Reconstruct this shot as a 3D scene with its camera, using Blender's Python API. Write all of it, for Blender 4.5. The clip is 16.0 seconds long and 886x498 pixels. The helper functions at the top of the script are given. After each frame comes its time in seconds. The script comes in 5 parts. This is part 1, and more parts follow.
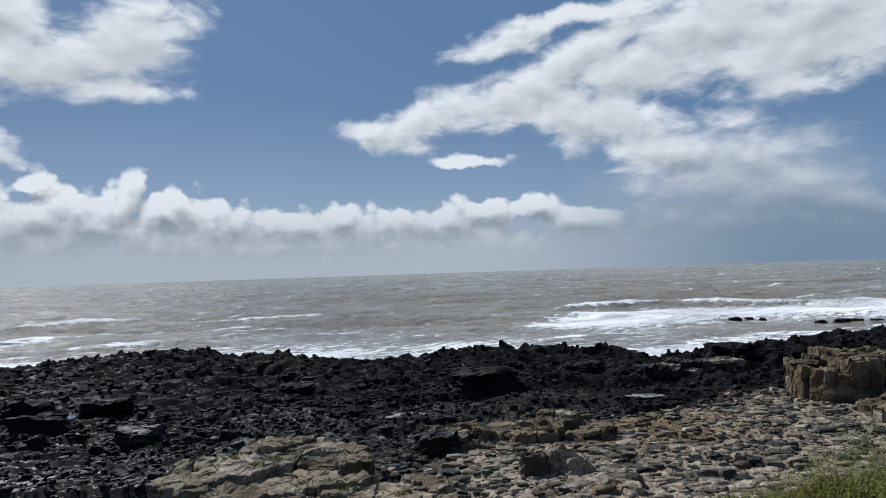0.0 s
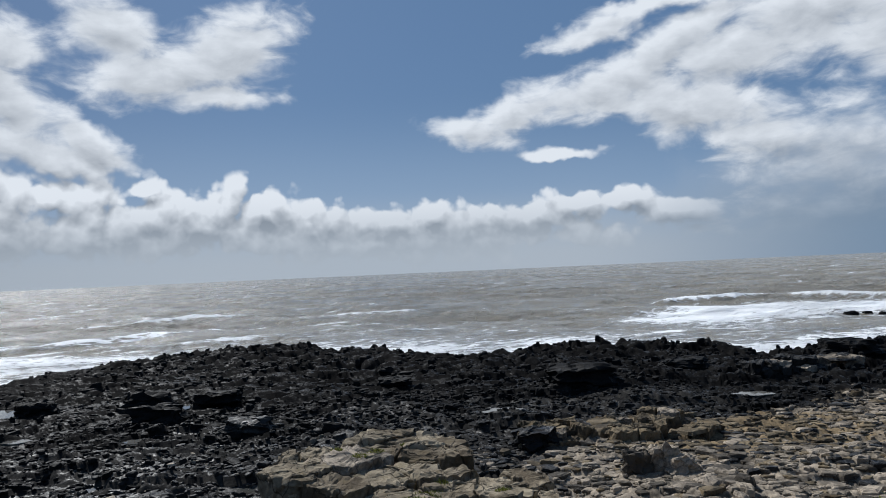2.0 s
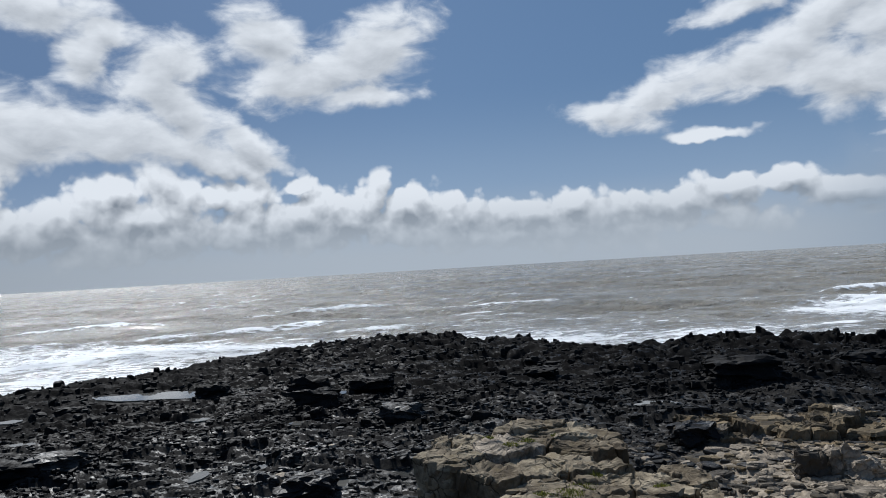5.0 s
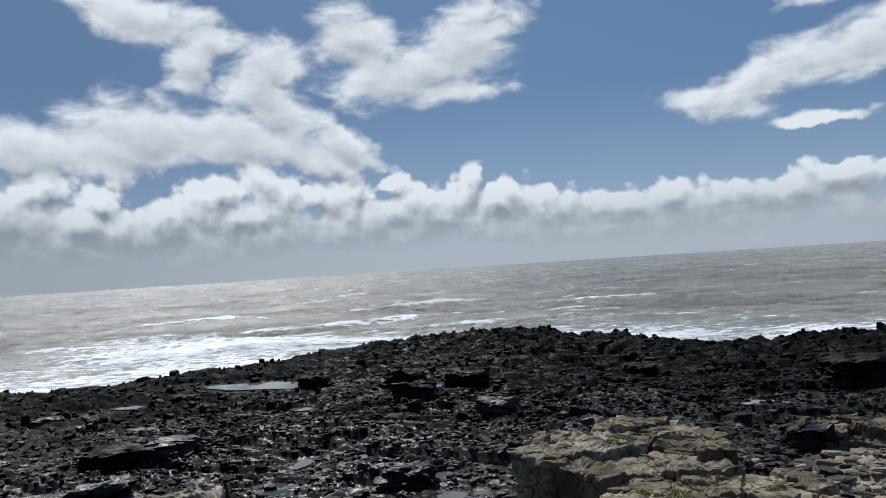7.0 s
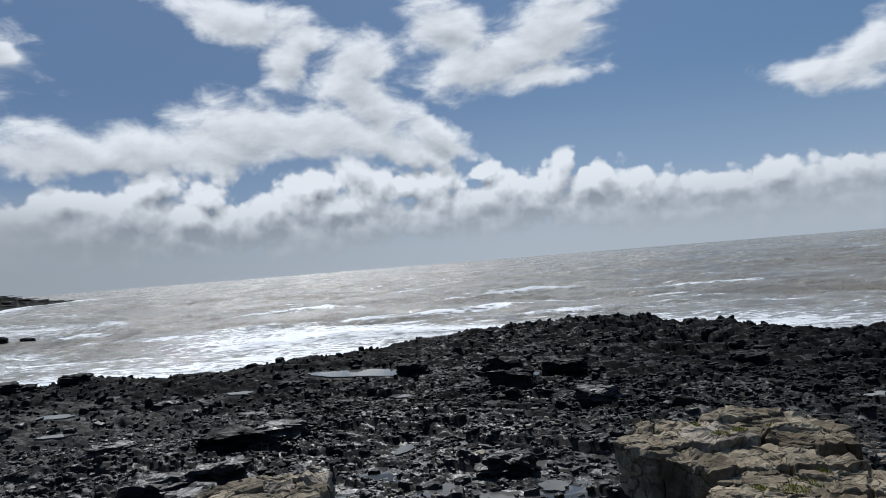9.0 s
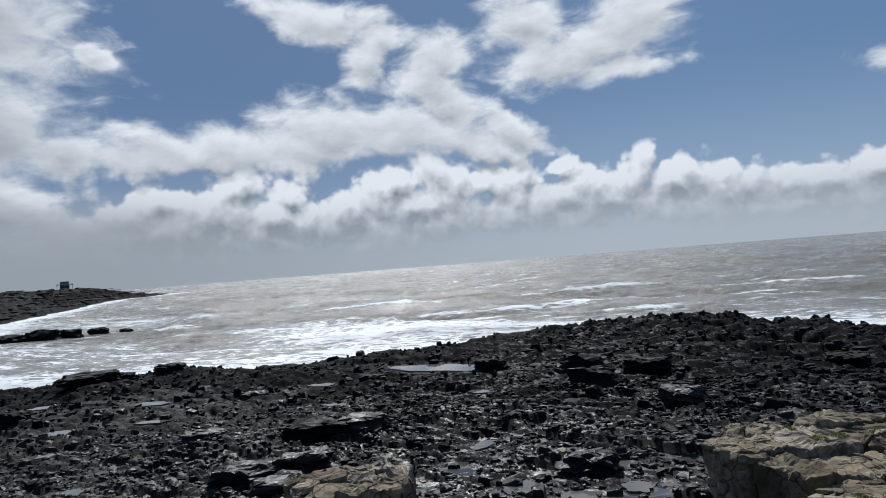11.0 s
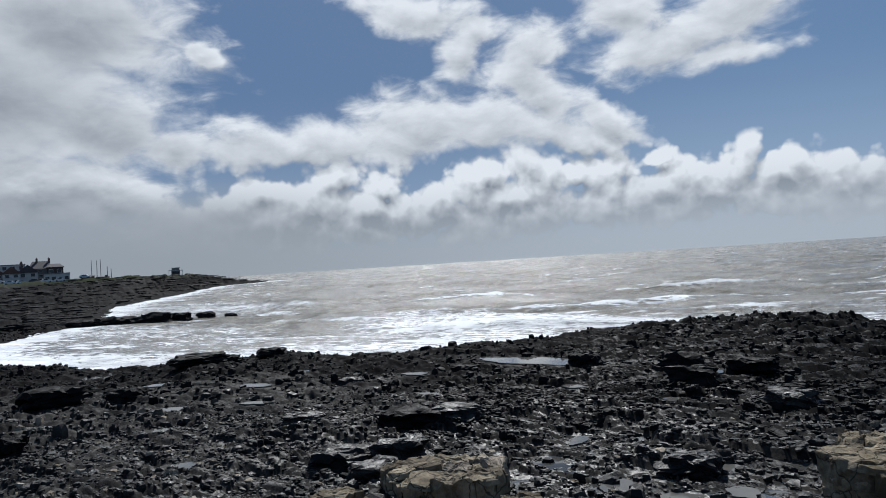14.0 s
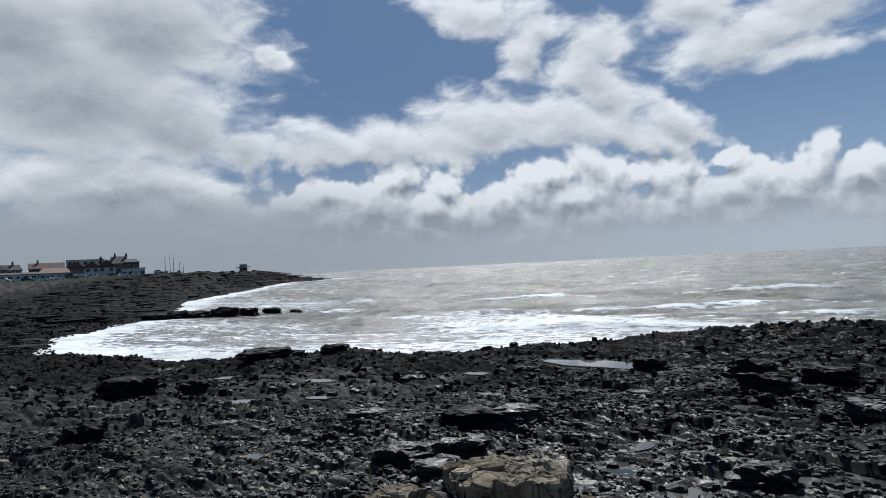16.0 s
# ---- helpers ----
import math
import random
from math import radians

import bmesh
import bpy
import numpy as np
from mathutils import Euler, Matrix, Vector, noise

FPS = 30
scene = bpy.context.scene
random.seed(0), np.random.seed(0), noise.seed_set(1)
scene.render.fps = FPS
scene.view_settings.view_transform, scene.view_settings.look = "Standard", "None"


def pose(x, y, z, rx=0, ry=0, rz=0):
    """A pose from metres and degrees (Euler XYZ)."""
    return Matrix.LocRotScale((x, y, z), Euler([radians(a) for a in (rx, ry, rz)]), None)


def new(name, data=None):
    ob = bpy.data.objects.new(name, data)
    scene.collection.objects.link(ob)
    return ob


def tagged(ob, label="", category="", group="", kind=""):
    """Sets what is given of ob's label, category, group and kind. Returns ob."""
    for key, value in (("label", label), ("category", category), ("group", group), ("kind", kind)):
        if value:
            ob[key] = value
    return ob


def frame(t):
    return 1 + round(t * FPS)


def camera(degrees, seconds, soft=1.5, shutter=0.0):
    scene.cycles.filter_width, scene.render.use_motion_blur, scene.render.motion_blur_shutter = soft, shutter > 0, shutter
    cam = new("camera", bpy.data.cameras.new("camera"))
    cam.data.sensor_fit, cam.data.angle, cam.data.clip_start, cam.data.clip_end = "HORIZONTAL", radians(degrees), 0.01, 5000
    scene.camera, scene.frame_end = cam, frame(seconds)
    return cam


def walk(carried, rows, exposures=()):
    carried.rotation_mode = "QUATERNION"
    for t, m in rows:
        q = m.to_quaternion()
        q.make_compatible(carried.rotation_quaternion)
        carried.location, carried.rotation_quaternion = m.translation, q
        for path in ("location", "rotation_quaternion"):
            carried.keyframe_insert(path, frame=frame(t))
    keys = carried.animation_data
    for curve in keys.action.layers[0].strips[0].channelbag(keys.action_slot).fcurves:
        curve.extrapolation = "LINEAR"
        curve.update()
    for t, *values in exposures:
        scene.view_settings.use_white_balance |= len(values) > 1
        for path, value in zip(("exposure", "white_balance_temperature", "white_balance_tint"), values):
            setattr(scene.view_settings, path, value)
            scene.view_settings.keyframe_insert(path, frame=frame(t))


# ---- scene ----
cam = camera(65.6, 16.0, soft=0.95)
# seconds, eye x, y, z, yaw, pitch, roll
ROWS = [
    (0.0, 0.000, 0.000, 6.000, -0.05, 1.94, -1.86),
    (0.5, -0.028, 0.009, 6.000, 1.55, 1.96, -2.17),
    (1.0, -0.056, 0.017, 6.000, 3.41, 1.94, -2.35),
    (1.5, -0.083, 0.025, 6.000, 5.43, 1.93, -2.59),
    (2.0, -0.110, 0.031, 6.000, 7.51, 1.83, -2.55),
    (2.5, -0.137, 0.037, 6.000, 9.51, 1.85, -2.72),
    (3.0, -0.163, 0.042, 6.000, 11.45, 1.84, -2.81),
    (3.5, -0.189, 0.046, 6.000, 13.35, 1.72, -2.92),
    (4.0, -0.215, 0.049, 6.000, 15.30, 1.61, -3.04),
    (6.5, -0.339, 0.050, 6.000, 24.99, 1.60, -3.59),
    (7.0, -0.362, 0.048, 6.000, 26.88, 1.56, -3.66),
    (7.5, -0.385, 0.045, 6.000, 28.86, 1.60, -4.00),
    (8.0, -0.408, 0.041, 6.000, 30.99, 1.44, -4.25),
    (8.5, -0.431, 0.036, 6.000, 32.90, 1.29, -4.53),
    (9.0, -0.453, 0.030, 6.000, 34.62, 1.13, -4.60),
    (11.5, -0.559, -0.012, 6.000, 42.38, 1.24, -4.31),
    (12.0, -0.580, -0.023, 6.000, 43.68, 1.15, -4.15),
    (12.5, -0.600, -0.035, 6.000, 44.94, 1.22, -4.10),
    (13.0, -0.619, -0.047, 6.000, 46.17, 1.13, -3.93),
    (13.5, -0.638, -0.061, 6.000, 47.43, 1.17, -3.80),
    (14.0, -0.657, -0.076, 6.000, 48.59, 1.13, -3.54),
    (14.5, -0.676, -0.091, 6.000, 49.71, 1.15, -3.21),
    (15.0, -0.694, -0.107, 6.000, 50.95, 1.26, -3.01),
    (15.5, -0.712, -0.125, 6.000, 52.26, 1.32, -2.85),
    (16.0, -0.729, -0.143, 6.000, 53.65, 1.40, -2.75),
]
walk(cam, [(t, pose(x, y, z, 90 + pitch, 0, yaw) @ pose(0, 0, 0, 0, 0, roll)) for t, x, y, z, yaw, pitch, roll in ROWS],
     exposures=[(0.0, 0.0, 6000, 9), (16.0, 0.0, 6020, 9)])

# ---- light: sun high over the sea, broken cloud ----
SUN_AZ, SUN_EL = 47.0, 46.0  # degrees to the left of +y, degrees up
sun = new("sun", bpy.data.lights.new("sun", "SUN"))
sun.data.energy, sun.data.angle, sun.data.color = 5.0, radians(0.6), (1.0, 0.95, 0.88)
sun.matrix_world = pose(0, 0, 60, SUN_EL - 90, 0, SUN_AZ)


class Net:
    """Short hand for building node trees."""

    def __init__(self, tree):
        self.tree = tree
        tree.nodes.clear()

    def node(self, kind, inputs=(), operation="", use_clamp=False, interpolation_type="", data_type="", vector_type="", attribute_name="", node_tree=None, sky=None, feature=""):
        n = self.tree.nodes.new(kind)
        if operation:
            n.operation = operation
        if use_clamp:
            n.use_clamp = True
        if interpolation_type:
            n.interpolation_type = interpolation_type
        if data_type:
            n.data_type = data_type
        if vector_type:
            n.vector_type = vector_type
        if attribute_name:
            n.attribute_name = attribute_name
        if feature:
            n.feature = feature
        if node_tree:
            n.node_tree = node_tree
        if sky:
            n.sky_type, n.sun_disc, n.sun_elevation, n.sun_rotation, n.dust_density, n.ozone_density = sky
        for key, value in dict(inputs).items():
            socket = n.inputs[key]
            if isinstance(value, bpy.types.NodeSocket):
                self.tree.links.new(value, socket)
            else:
                socket.default_value = value
        return n

    def math(self, op, a, b=0.0, c=0.0, clamp=False):
        return self.node("ShaderNodeMath", {0: a, 1: b, 2: c}, operation=op, use_clamp=clamp).outputs[0]

    def vec(self, op, a, b=(0, 0, 0), c=(0, 0, 0)):
        n = self.node("ShaderNodeVectorMath", {0: a, 1: b, 2: c}, operation=op)
        return n.outputs["Value"] if op in ("LENGTH", "DOT_PRODUCT", "DISTANCE") else n.outputs["Vector"]

    def step(self, value, lo, hi, to_lo=0.0, to_hi=1.0, smooth=True):
        return self.node("ShaderNodeMapRange", {0: value, 1: lo, 2: hi, 3: to_lo, 4: to_hi},
                         interpolation_type="SMOOTHSTEP" if smooth else "LINEAR").outputs[0]

    def noise(self, where, scale, detail=5.0, rough=0.55, out=0, distortion=0.0):
        return self.node("ShaderNodeTexNoise", {"Vector": where, "Scale": scale, "Detail": detail, "Roughness": rough,
                                                "Distortion": distortion}).outputs[out]

    def mix(self, fac, a, b):
        return self.node("ShaderNodeMix", {0: fac, 6: a, 7: b}, data_type="RGBA").outputs[2]

    def bump(self, height, strength, distance, normal=None):
        ins = {"Strength": strength, "Distance": distance, "Height": height}
        if normal is not None:
            ins["Normal"] = normal
        return self.node("ShaderNodeBump", ins).outputs[0]


# Clouds, each as soft lobes: bearing to the left of +y, height, half width, half height, turn (degrees)
CLOUD_VEIL = [(4.6, 11.4, 3.8, 1.4, -12), (0.8, 12.6, 4.3, 1.3, 13), (-5.9, 13.9, 7.1, 2.1, 8), (-2.4, 9.2, 3.4, 0.5, -2), (-12.8, 12.1, 6.9, 2.7, -17), (-11.1, 16.6, 7.9, 1.8, 23), (-6.1, 18.7, 5.2, 1.0, 13), (-17.4, 15.5, 9.1, 2.6, 13), (-21.7, 17.5, 9.7, 3.4, 18), (-28.7, 15.9, 7.5, 3.2, 8), (-18.4, 8.9, 5.4, 2.7, -22), (-22.4, 7.3, 7.9, 3.5, -2), (-27.0, 4.7, 9.3, 2.9, -2), (-30.9, 2.8, 4.5, 1.6, -2), (-13.1, 20.0, 7.0, 0.8, 3), (-30.6, 17.5, 6.2, 2.3, -2)]
CLOUD_UPPER = [(24.9, 17.6, 6.0, 2.8, 22), (30.4, 15.9, 5.4, 2.1, 7), (28.0, 16.6, 5.0, 2.2, 12), (25.1, 14.4, 4.0, 0.9, 2), (33.2, 19.1, 4.0, 2.5, -13), (41.2, 16.2, 3.4, 2.0, 27), (40.0, 12.9, 4.2, 2.3, -33), (44.3, 11.1, 5.7, 2.0, -3), (34.4, 10.5, 4.4, 1.2, -28), (45.1, 18.7, 2.0, 1.5, -3)]
CLOUD_MIDDLE = [(49.0, 20.0, 6.4, 1.6, -10), (46.5, 16.7, 2.1, 2.0, 35), (40.1, 16.8, 2.8, 1.8, 45), (40.8, 14.1, 4.2, 1.6, -15), (60.5, 10.1, 10.5, 1.9, 0), (50.1, 11.3, 6.2, 3.3, 10), (44.3, 11.0, 6.8, 2.7, -5), (37.8, 9.7, 7.1, 1.4, -5), (34.0, 10.6, 4.3, 1.3, -30)]
CLOUD_ROW_A = [(63.3, 6.5, 2.1, 1.4, -5), (65.2, 5.3, 2.8, 1.4, -5), (57.1, 7.7, 2.4, 1.5, -5), (53.1, 6.3, 1.6, 1.2, -5), (60.0, 5.5, 5.1, 1.7, -5), (54.9, 4.6, 5.3, 1.5, -5), (44.6, 6.9, 3.3, 1.8, -5), (40.4, 6.9, 2.8, 1.9, -5), (37.2, 6.6, 2.4, 1.4, -5), (33.8, 7.1, 2.1, 1.4, -5), (42.9, 4.7, 7.9, 1.9, -5), (48.4, 4.6, 4.6, 1.6, -5)]
CLOUD_ROW_B = [(30.7, 7.5, 1.9, 0.6, 10), (28.5, 5.9, 2.1, 1.9, -5), (24.7, 6.3, 1.4, 1.9, -5), (21.4, 5.6, 3.2, 1.8, -5), (26.1, 4.3, 9.3, 1.6, -5), (18.8, 4.7, 3.6, 1.4, -5), (13.3, 4.0, 5.3, 1.3, -5), (7.4, 4.0, 4.2, 1.7, -5), (8.1, 4.9, 1.5, 1.1, -5), (3.8, 3.6, 4.1, 1.4, -5), (14.7, 2.6, 13.3, 1.3, -5)]
CLOUD_ROW_C = [(10.4, 4.2, 6.5, 1.2, -2), (8.1, 5.1, 1.9, 0.8, -2), (1.1, 4.0, 7.5, 1.2, -2), (-3.2, 5.0, 2.8, 1.0, -2), (-7.9, 5.0, 1.9, 1.0, -2), (-11.1, 4.0, 4.2, 1.2, -2)]
CLOUD_BASE = [(40.0, 3.6, 26.0, 2.0, 0), (62.0, 3.9, 14.0, 2.2, 0), (10.0, 3.0, 20.0, 1.5, 0), (-26.0, 3.2, 14.0, 2.2, 0)]
CLOUD_BANK = [(76.7, 18.6, 9.6, 4.6, -3), (81.9, 13.4, 12.5, 6.5, -3), (75.0, 11.7, 5.7, 3.0, -3), (69.5, 10.4, 3.6, 1.6, -3), (79.1, 7.0, 10.7, 3.0, -3), (85.3, 17.7, 7.3, 5.8, -3), (67.4, 17.4, 1.6, 1.1, -3), (74.7, 6.7, 2.6, 1.5, -3)]


def cloud_group():
    """A node group: a place in the sky (bearing to the right, height, in degrees) -> how dense the cloud is there."""
    group = bpy.data.node_groups.new("cloud_density", "ShaderNodeTree")
    group.interface.new_socket("Place", in_out="INPUT", socket_type="NodeSocketVector")
    group.interface.new_socket("Density", in_out="OUTPUT", socket_type="NodeSocketFloat")
    group.interface.new_socket("Core", in_out="OUTPUT", socket_type="NodeSocketFloat")
    n = Net(group)
    place = n.node("NodeGroupInput").outputs[0]
    wide = n.vec("SUBTRACT", n.noise(place, 0.16, 4.0, 0.6, out=1), (0.5, 0.5, 0.5))
    warped = n.vec("MULTIPLY_ADD", wide, (4.5, 3.0, 0.0), place)
    near = None
    for lobes in (CLOUD_VEIL, CLOUD_UPPER, CLOUD_MIDDLE, CLOUD_ROW_A, CLOUD_ROW_B, CLOUD_ROW_C, CLOUD_BASE, CLOUD_BANK):
        for az, el, rx, ry, turn in lobes:
            start = warped if near is None else n.vec("MULTIPLY_ADD", near, (1e-6, 1e-6, 0.0), warped)
            at = n.node("ShaderNodeMapping", {"Vector": start, "Location": (-az, el, 0), "Rotation": (0, 0, radians(turn)), "Scale": (rx, ry, 1)},
                        vector_type="TEXTURE").outputs[0]
            d = n.vec("LENGTH", at)
            near = d if near is None else n.node("ShaderNodeMath", {0: near, 1: d, 2: 0.25}, operation="SMOOTH_MIN").outputs[0]
    # open sky beyond the named clouds goes on with the same broken cover
    x = n.node("ShaderNodeSeparateXYZ", {0: place})
    beyond = n.math("MAXIMUM", n.step(x.outputs[1], 23.0, 30.0), n.math("MAXIMUM", n.step(x.outputs[0], 36.0, 46.0), n.step(x.outputs[0], -92.0, -102.0)))
    cover = n.step(n.noise(n.vec("MULTIPLY", place, (0.035, 0.06, 1)), 1.0, 6.0, 0.6), 0.58, 0.72, 1.7, 0.2)
    near = n.node("ShaderNodeMix", {0: beyond, 2: near, 3: n.math("MINIMUM", near, cover)}).outputs[0]
    streaks = n.node("ShaderNodeMapping", {"Vector": place, "Rotation": (0, 0, radians(-24)), "Scale": (0.62, 1.3, 1)}).outputs[0]
    fine = n.noise(streaks, 0.44, 8.0, 0.56, distortion=0.35)
    billow = n.node("ShaderNodeTexVoronoi", {"Vector": n.vec("MULTIPLY_ADD", n.noise(place, 0.5, 3.0, 0.5, out=1), (1.1, 1.1, 0), place), "Scale": 0.42, "Detail": 2.0, "Roughness": 0.5}).outputs["Distance"]
    billow = n.math("SUBTRACT", 1.02, n.math("MULTIPLY", billow, 0.55))
    fine = n.node("ShaderNodeMix", {0: n.math("MAXIMUM", n.step(x.outputs[1], 8.0, 10.5), n.math("MAXIMUM", n.step(x.outputs[0], 6.0, 15.0), n.step(x.outputs[0], -64.0, -73.0))), 2: billow, 3: fine}).outputs[0]
    dens = n.math("ADD", n.math("SUBTRACT", n.step(x.outputs[1], 7.5, 10.5, 1.10, 1.27), near), n.math("MULTIPLY", n.math("SUBTRACT", fine, 0.5), n.step(x.outputs[0], -64.0, -76.0, 1.9, 1.15)))
    n.node("NodeGroupOutput", {0: dens, 1: n.math("SUBTRACT", 1.2, near)})
    return group


def make_world():
    world = bpy.data.worlds.new("sky")
    scene.world = world
    world.use_nodes = True
    n = Net(world.node_tree)
    way = n.node("ShaderNodeTexCoord").outputs["Generated"]
    split = n.node("ShaderNodeSeparateXYZ", {0: way})
    right = n.math("MULTIPLY", n.math("ARCTAN2", split.outputs[0], split.outputs[1]), 57.2958)
    up = n.math("MULTIPLY", n.math("ARCSINE", split.outputs[2]), 57.2958)
    place = n.node("ShaderNodeCombineXYZ", {0: right, 1: up, 2: 0.0}).outputs[0]
    group = cloud_group()

    def density(where):
        g = n.node("ShaderNodeGroup", node_tree=group)
        n.tree.links.new(where, g.inputs[0])
        return g.outputs

    here, core = density(place)
    # lit from above and towards the sun's side
    above = density(n.vec("ADD", place, (-0.35, 1.1, 0)))[0]
    soft = n.math("MAXIMUM", n.step(up, 6.0, 11.0, 0.36, 0.78), n.math("MULTIPLY", n.step(right, 8.0, 22.0, 0.0, 1.25), n.step(up, 13.0, 9.0)))
    cover = n.step(here, -0.05, soft)
    relief = n.math("SUBTRACT", here, above)
    thick = n.step(n.math("ADD", n.math("MULTIPLY", core, 0.75), n.math("MULTIPLY", here, 0.25)), 0.25, 1.15)
    bank = n.step(right, -60.0, -73.0)
    low = n.step(up, 3.0, 6.8, 0.36, 0.02)
    deep = n.math("MULTIPLY", thick, n.math("ADD", 0.26, n.math("MULTIPLY", bank, 0.27)))
    bright = n.math("ADD", n.math("MULTIPLY", relief, n.step(up, 7.0, 10.0, 0.72, 0.34)), n.math("SUBTRACT", n.math("SUBTRACT", 0.92, low), deep))
    lit = n.step(bright, 0.15, 1.0, 0.0, 1.0, smooth=False)
    cloud = n.mix(lit, (0.20, 0.225, 0.26, 1), (0.78, 0.79, 0.80, 1))
    sky = n.node("ShaderNodeTexSky", sky=("NISHITA", False, radians(SUN_EL), radians(-SUN_AZ), 0.6, 2.0)).outputs[0]
    blue = n.vec("SCALE", sky)
    blue.node.inputs["Scale"].default_value = 0.050
    blue = n.mix(0.6, blue, (0.128, 0.225, 0.39, 1))
    blue = n.mix(n.step(right, -15.0, -55.0, 0.0, 0.55), blue, (0.105, 0.165, 0.285, 1))
    # pale sea haze low down
    haze = n.step(up, 0.8, 7.0, 1.0, 0.0)
    pale = n.mix(n.step(right, -75.0, -25.0), (0.31, 0.335, 0.36, 1), (0.42, 0.455, 0.49, 1))
    pale = n.mix(n.step(right, 2.0, 30.0), pale, (0.185, 0.255, 0.34, 1))
    blue = n.mix(n.step(up, 2.0, 15.0, 0.62, 0.0), blue, n.mix(0.5, pale, (0.25, 0.40, 0.62, 1)))
    both = n.mix(cover, blue, cloud)
    # a soft shower under the cloud out to the right
    fall = n.vec("LENGTH", n.vec("MULTIPLY", n.vec("SUBTRACT", place, (24.0, 4.5, 0)), (0.070, 0.150, 0)))
    ragged = n.math("ADD", fall, n.math("MULTIPLY", n.math("SUBTRACT", n.noise(n.vec("MULTIPLY", place, (0.16, 0.10, 1)), 1.0, 5.0, 0.55), 0.5), 0.9))
    both = n.mix(n.step(ragged, 0.25, 1.05, 0.60, 0.0), both, n.mix(n.step(up, 2.0, 9.5), (0.225, 0.285, 0.36, 1), (0.47, 0.50, 0.535, 1)))
    # rain-grey murk under the bank
    both = n.mix(n.math("MULTIPLY", n.step(right, -52.0, -68.0), n.step(up, 4.0, 8.5, 0.85, 0.0)), both, (0.35, 0.375, 0.40, 1))
    both = n.mix(n.math("MULTIPLY", haze, 0.95), both, pale)
    bg = n.node("ShaderNodeBackground", {"Color": both, "Strength": 1.0})
    n.node("ShaderNodeOutputWorld", {0: bg.outputs[0]})


make_world()

# ---- materials ----
def material(name):
    m = bpy.data.materials.new(name)
    m.use_nodes = True
    return m, Net(m.node_tree)


def finish(n, color, rough, normal=None, **more):
    ins = {"Base Color": color, "Roughness": rough}
    if normal is not None:
        ins["Normal"] = normal
    ins.update({k.replace("_", " "): v for k, v in more.items()})
    shader = n.node("ShaderNodeBsdfPrincipled", ins)
    n.node("ShaderNodeOutputMaterial", {0: shader.outputs[0]})


def rgb(c, k=1.0):
    return (c[0] * k, c[1] * k, c[2] * k, 1.0)


def rock_material(name, dark, light, stain, wet, grain=1.0, stains=0.5, each_own=0.45, cracks=0.5, shine=0.22):
    """Stone: two tones, stains, pits, and a wet gloss where wet is above 0."""
    m, n = material(name)
    at = n.node("ShaderNodeNewGeometry").outputs["Position"]
    isle = n.node("ShaderNodeNewGeometry").outputs["Random Per Island"]
    each = n.node("ShaderNodeObjectInfo").outputs["Random"]
    tone = n.math("FRACT", n.math("ADD", isle, each))
    coarse = n.noise(at, 1.7 * grain, 5.0, 0.6)
    fine = n.noise(at, 14.0 * grain, 6.0, 0.65)
    pits = n.noise(at, 48.0 * grain, 3.0, 0.6)
    f = n.math("ADD", n.math("MULTIPLY", n.step(coarse, 0.3, 0.7), 0.45), n.math("ADD", n.math("MULTIPLY", fine, 0.5), n.math("MULTIPLY", n.math("SUBTRACT", tone, 0.5), each_own)))
    color = n.mix(n.step(f, 0.2, 0.85), rgb(dark), rgb(light))
    patch = n.noise(n.vec("ADD", at, (7.3, 2.1, 4.0)), 2.9 * grain, 6.0, 0.7)
    color = n.mix(n.step(patch, 0.52, 0.66, 0.0, stains), color, rgb(stain))
    color = n.mix(n.step(pits, 0.60, 0.72, 0.0, 0.5), color, rgb(dark, 0.5))
    bent = n.vec("MULTIPLY_ADD", n.noise(at, 2.0, 4.0, 0.6, out=1), (0.5, 0.5, 0.5), at)
    split = n.node("ShaderNodeTexVoronoi", {"Vector": bent, "Scale": 2.1 * grain}, feature="DISTANCE_TO_EDGE").outputs["Distance"]
    crack = n.math("MULTIPLY", n.step(split, 0.0, 0.045, 1.0, 0.0), n.step(coarse, 0.36, 0.52))
    color = n.mix(n.math("MULTIPLY", crack, cracks), color, rgb(dark, 0.35))
    bumps = n.bump(crack, cracks, -0.03)
    bumps = n.bump(coarse, 0.7, 0.06, bumps)
    bumps = n.bump(fine, 0.8, 0.022, bumps)
    bumps = n.bump(pits, 0.6, 0.007, bumps)
    rough = n.step(n.math("ADD", patch, n.math("MULTIPLY", fine, 0.4)), 0.45, 0.95, 0.85 - 0.5 * wet, 0.95 - 0.25 * wet)
    top = n.step(n.node("ShaderNodeSeparateXYZ", {0: n.node("ShaderNodeNewGeometry").outputs["True Normal"]}).outputs[2], 0.80, 0.97, 0.0, wet)
    film = n.math("MULTIPLY", top, n.step(n.noise(at, 3.3, 4.0, 0.6), 0.40, 0.60))
    rough = n.node("ShaderNodeMix", {0: film, 2: rough, 3: 0.32}).outputs[0]
    finish(n, color, rough, bumps, Specular_IOR_Level=n.math("ADD", shine, n.math("MULTIPLY", film, 0.15)))
    return m


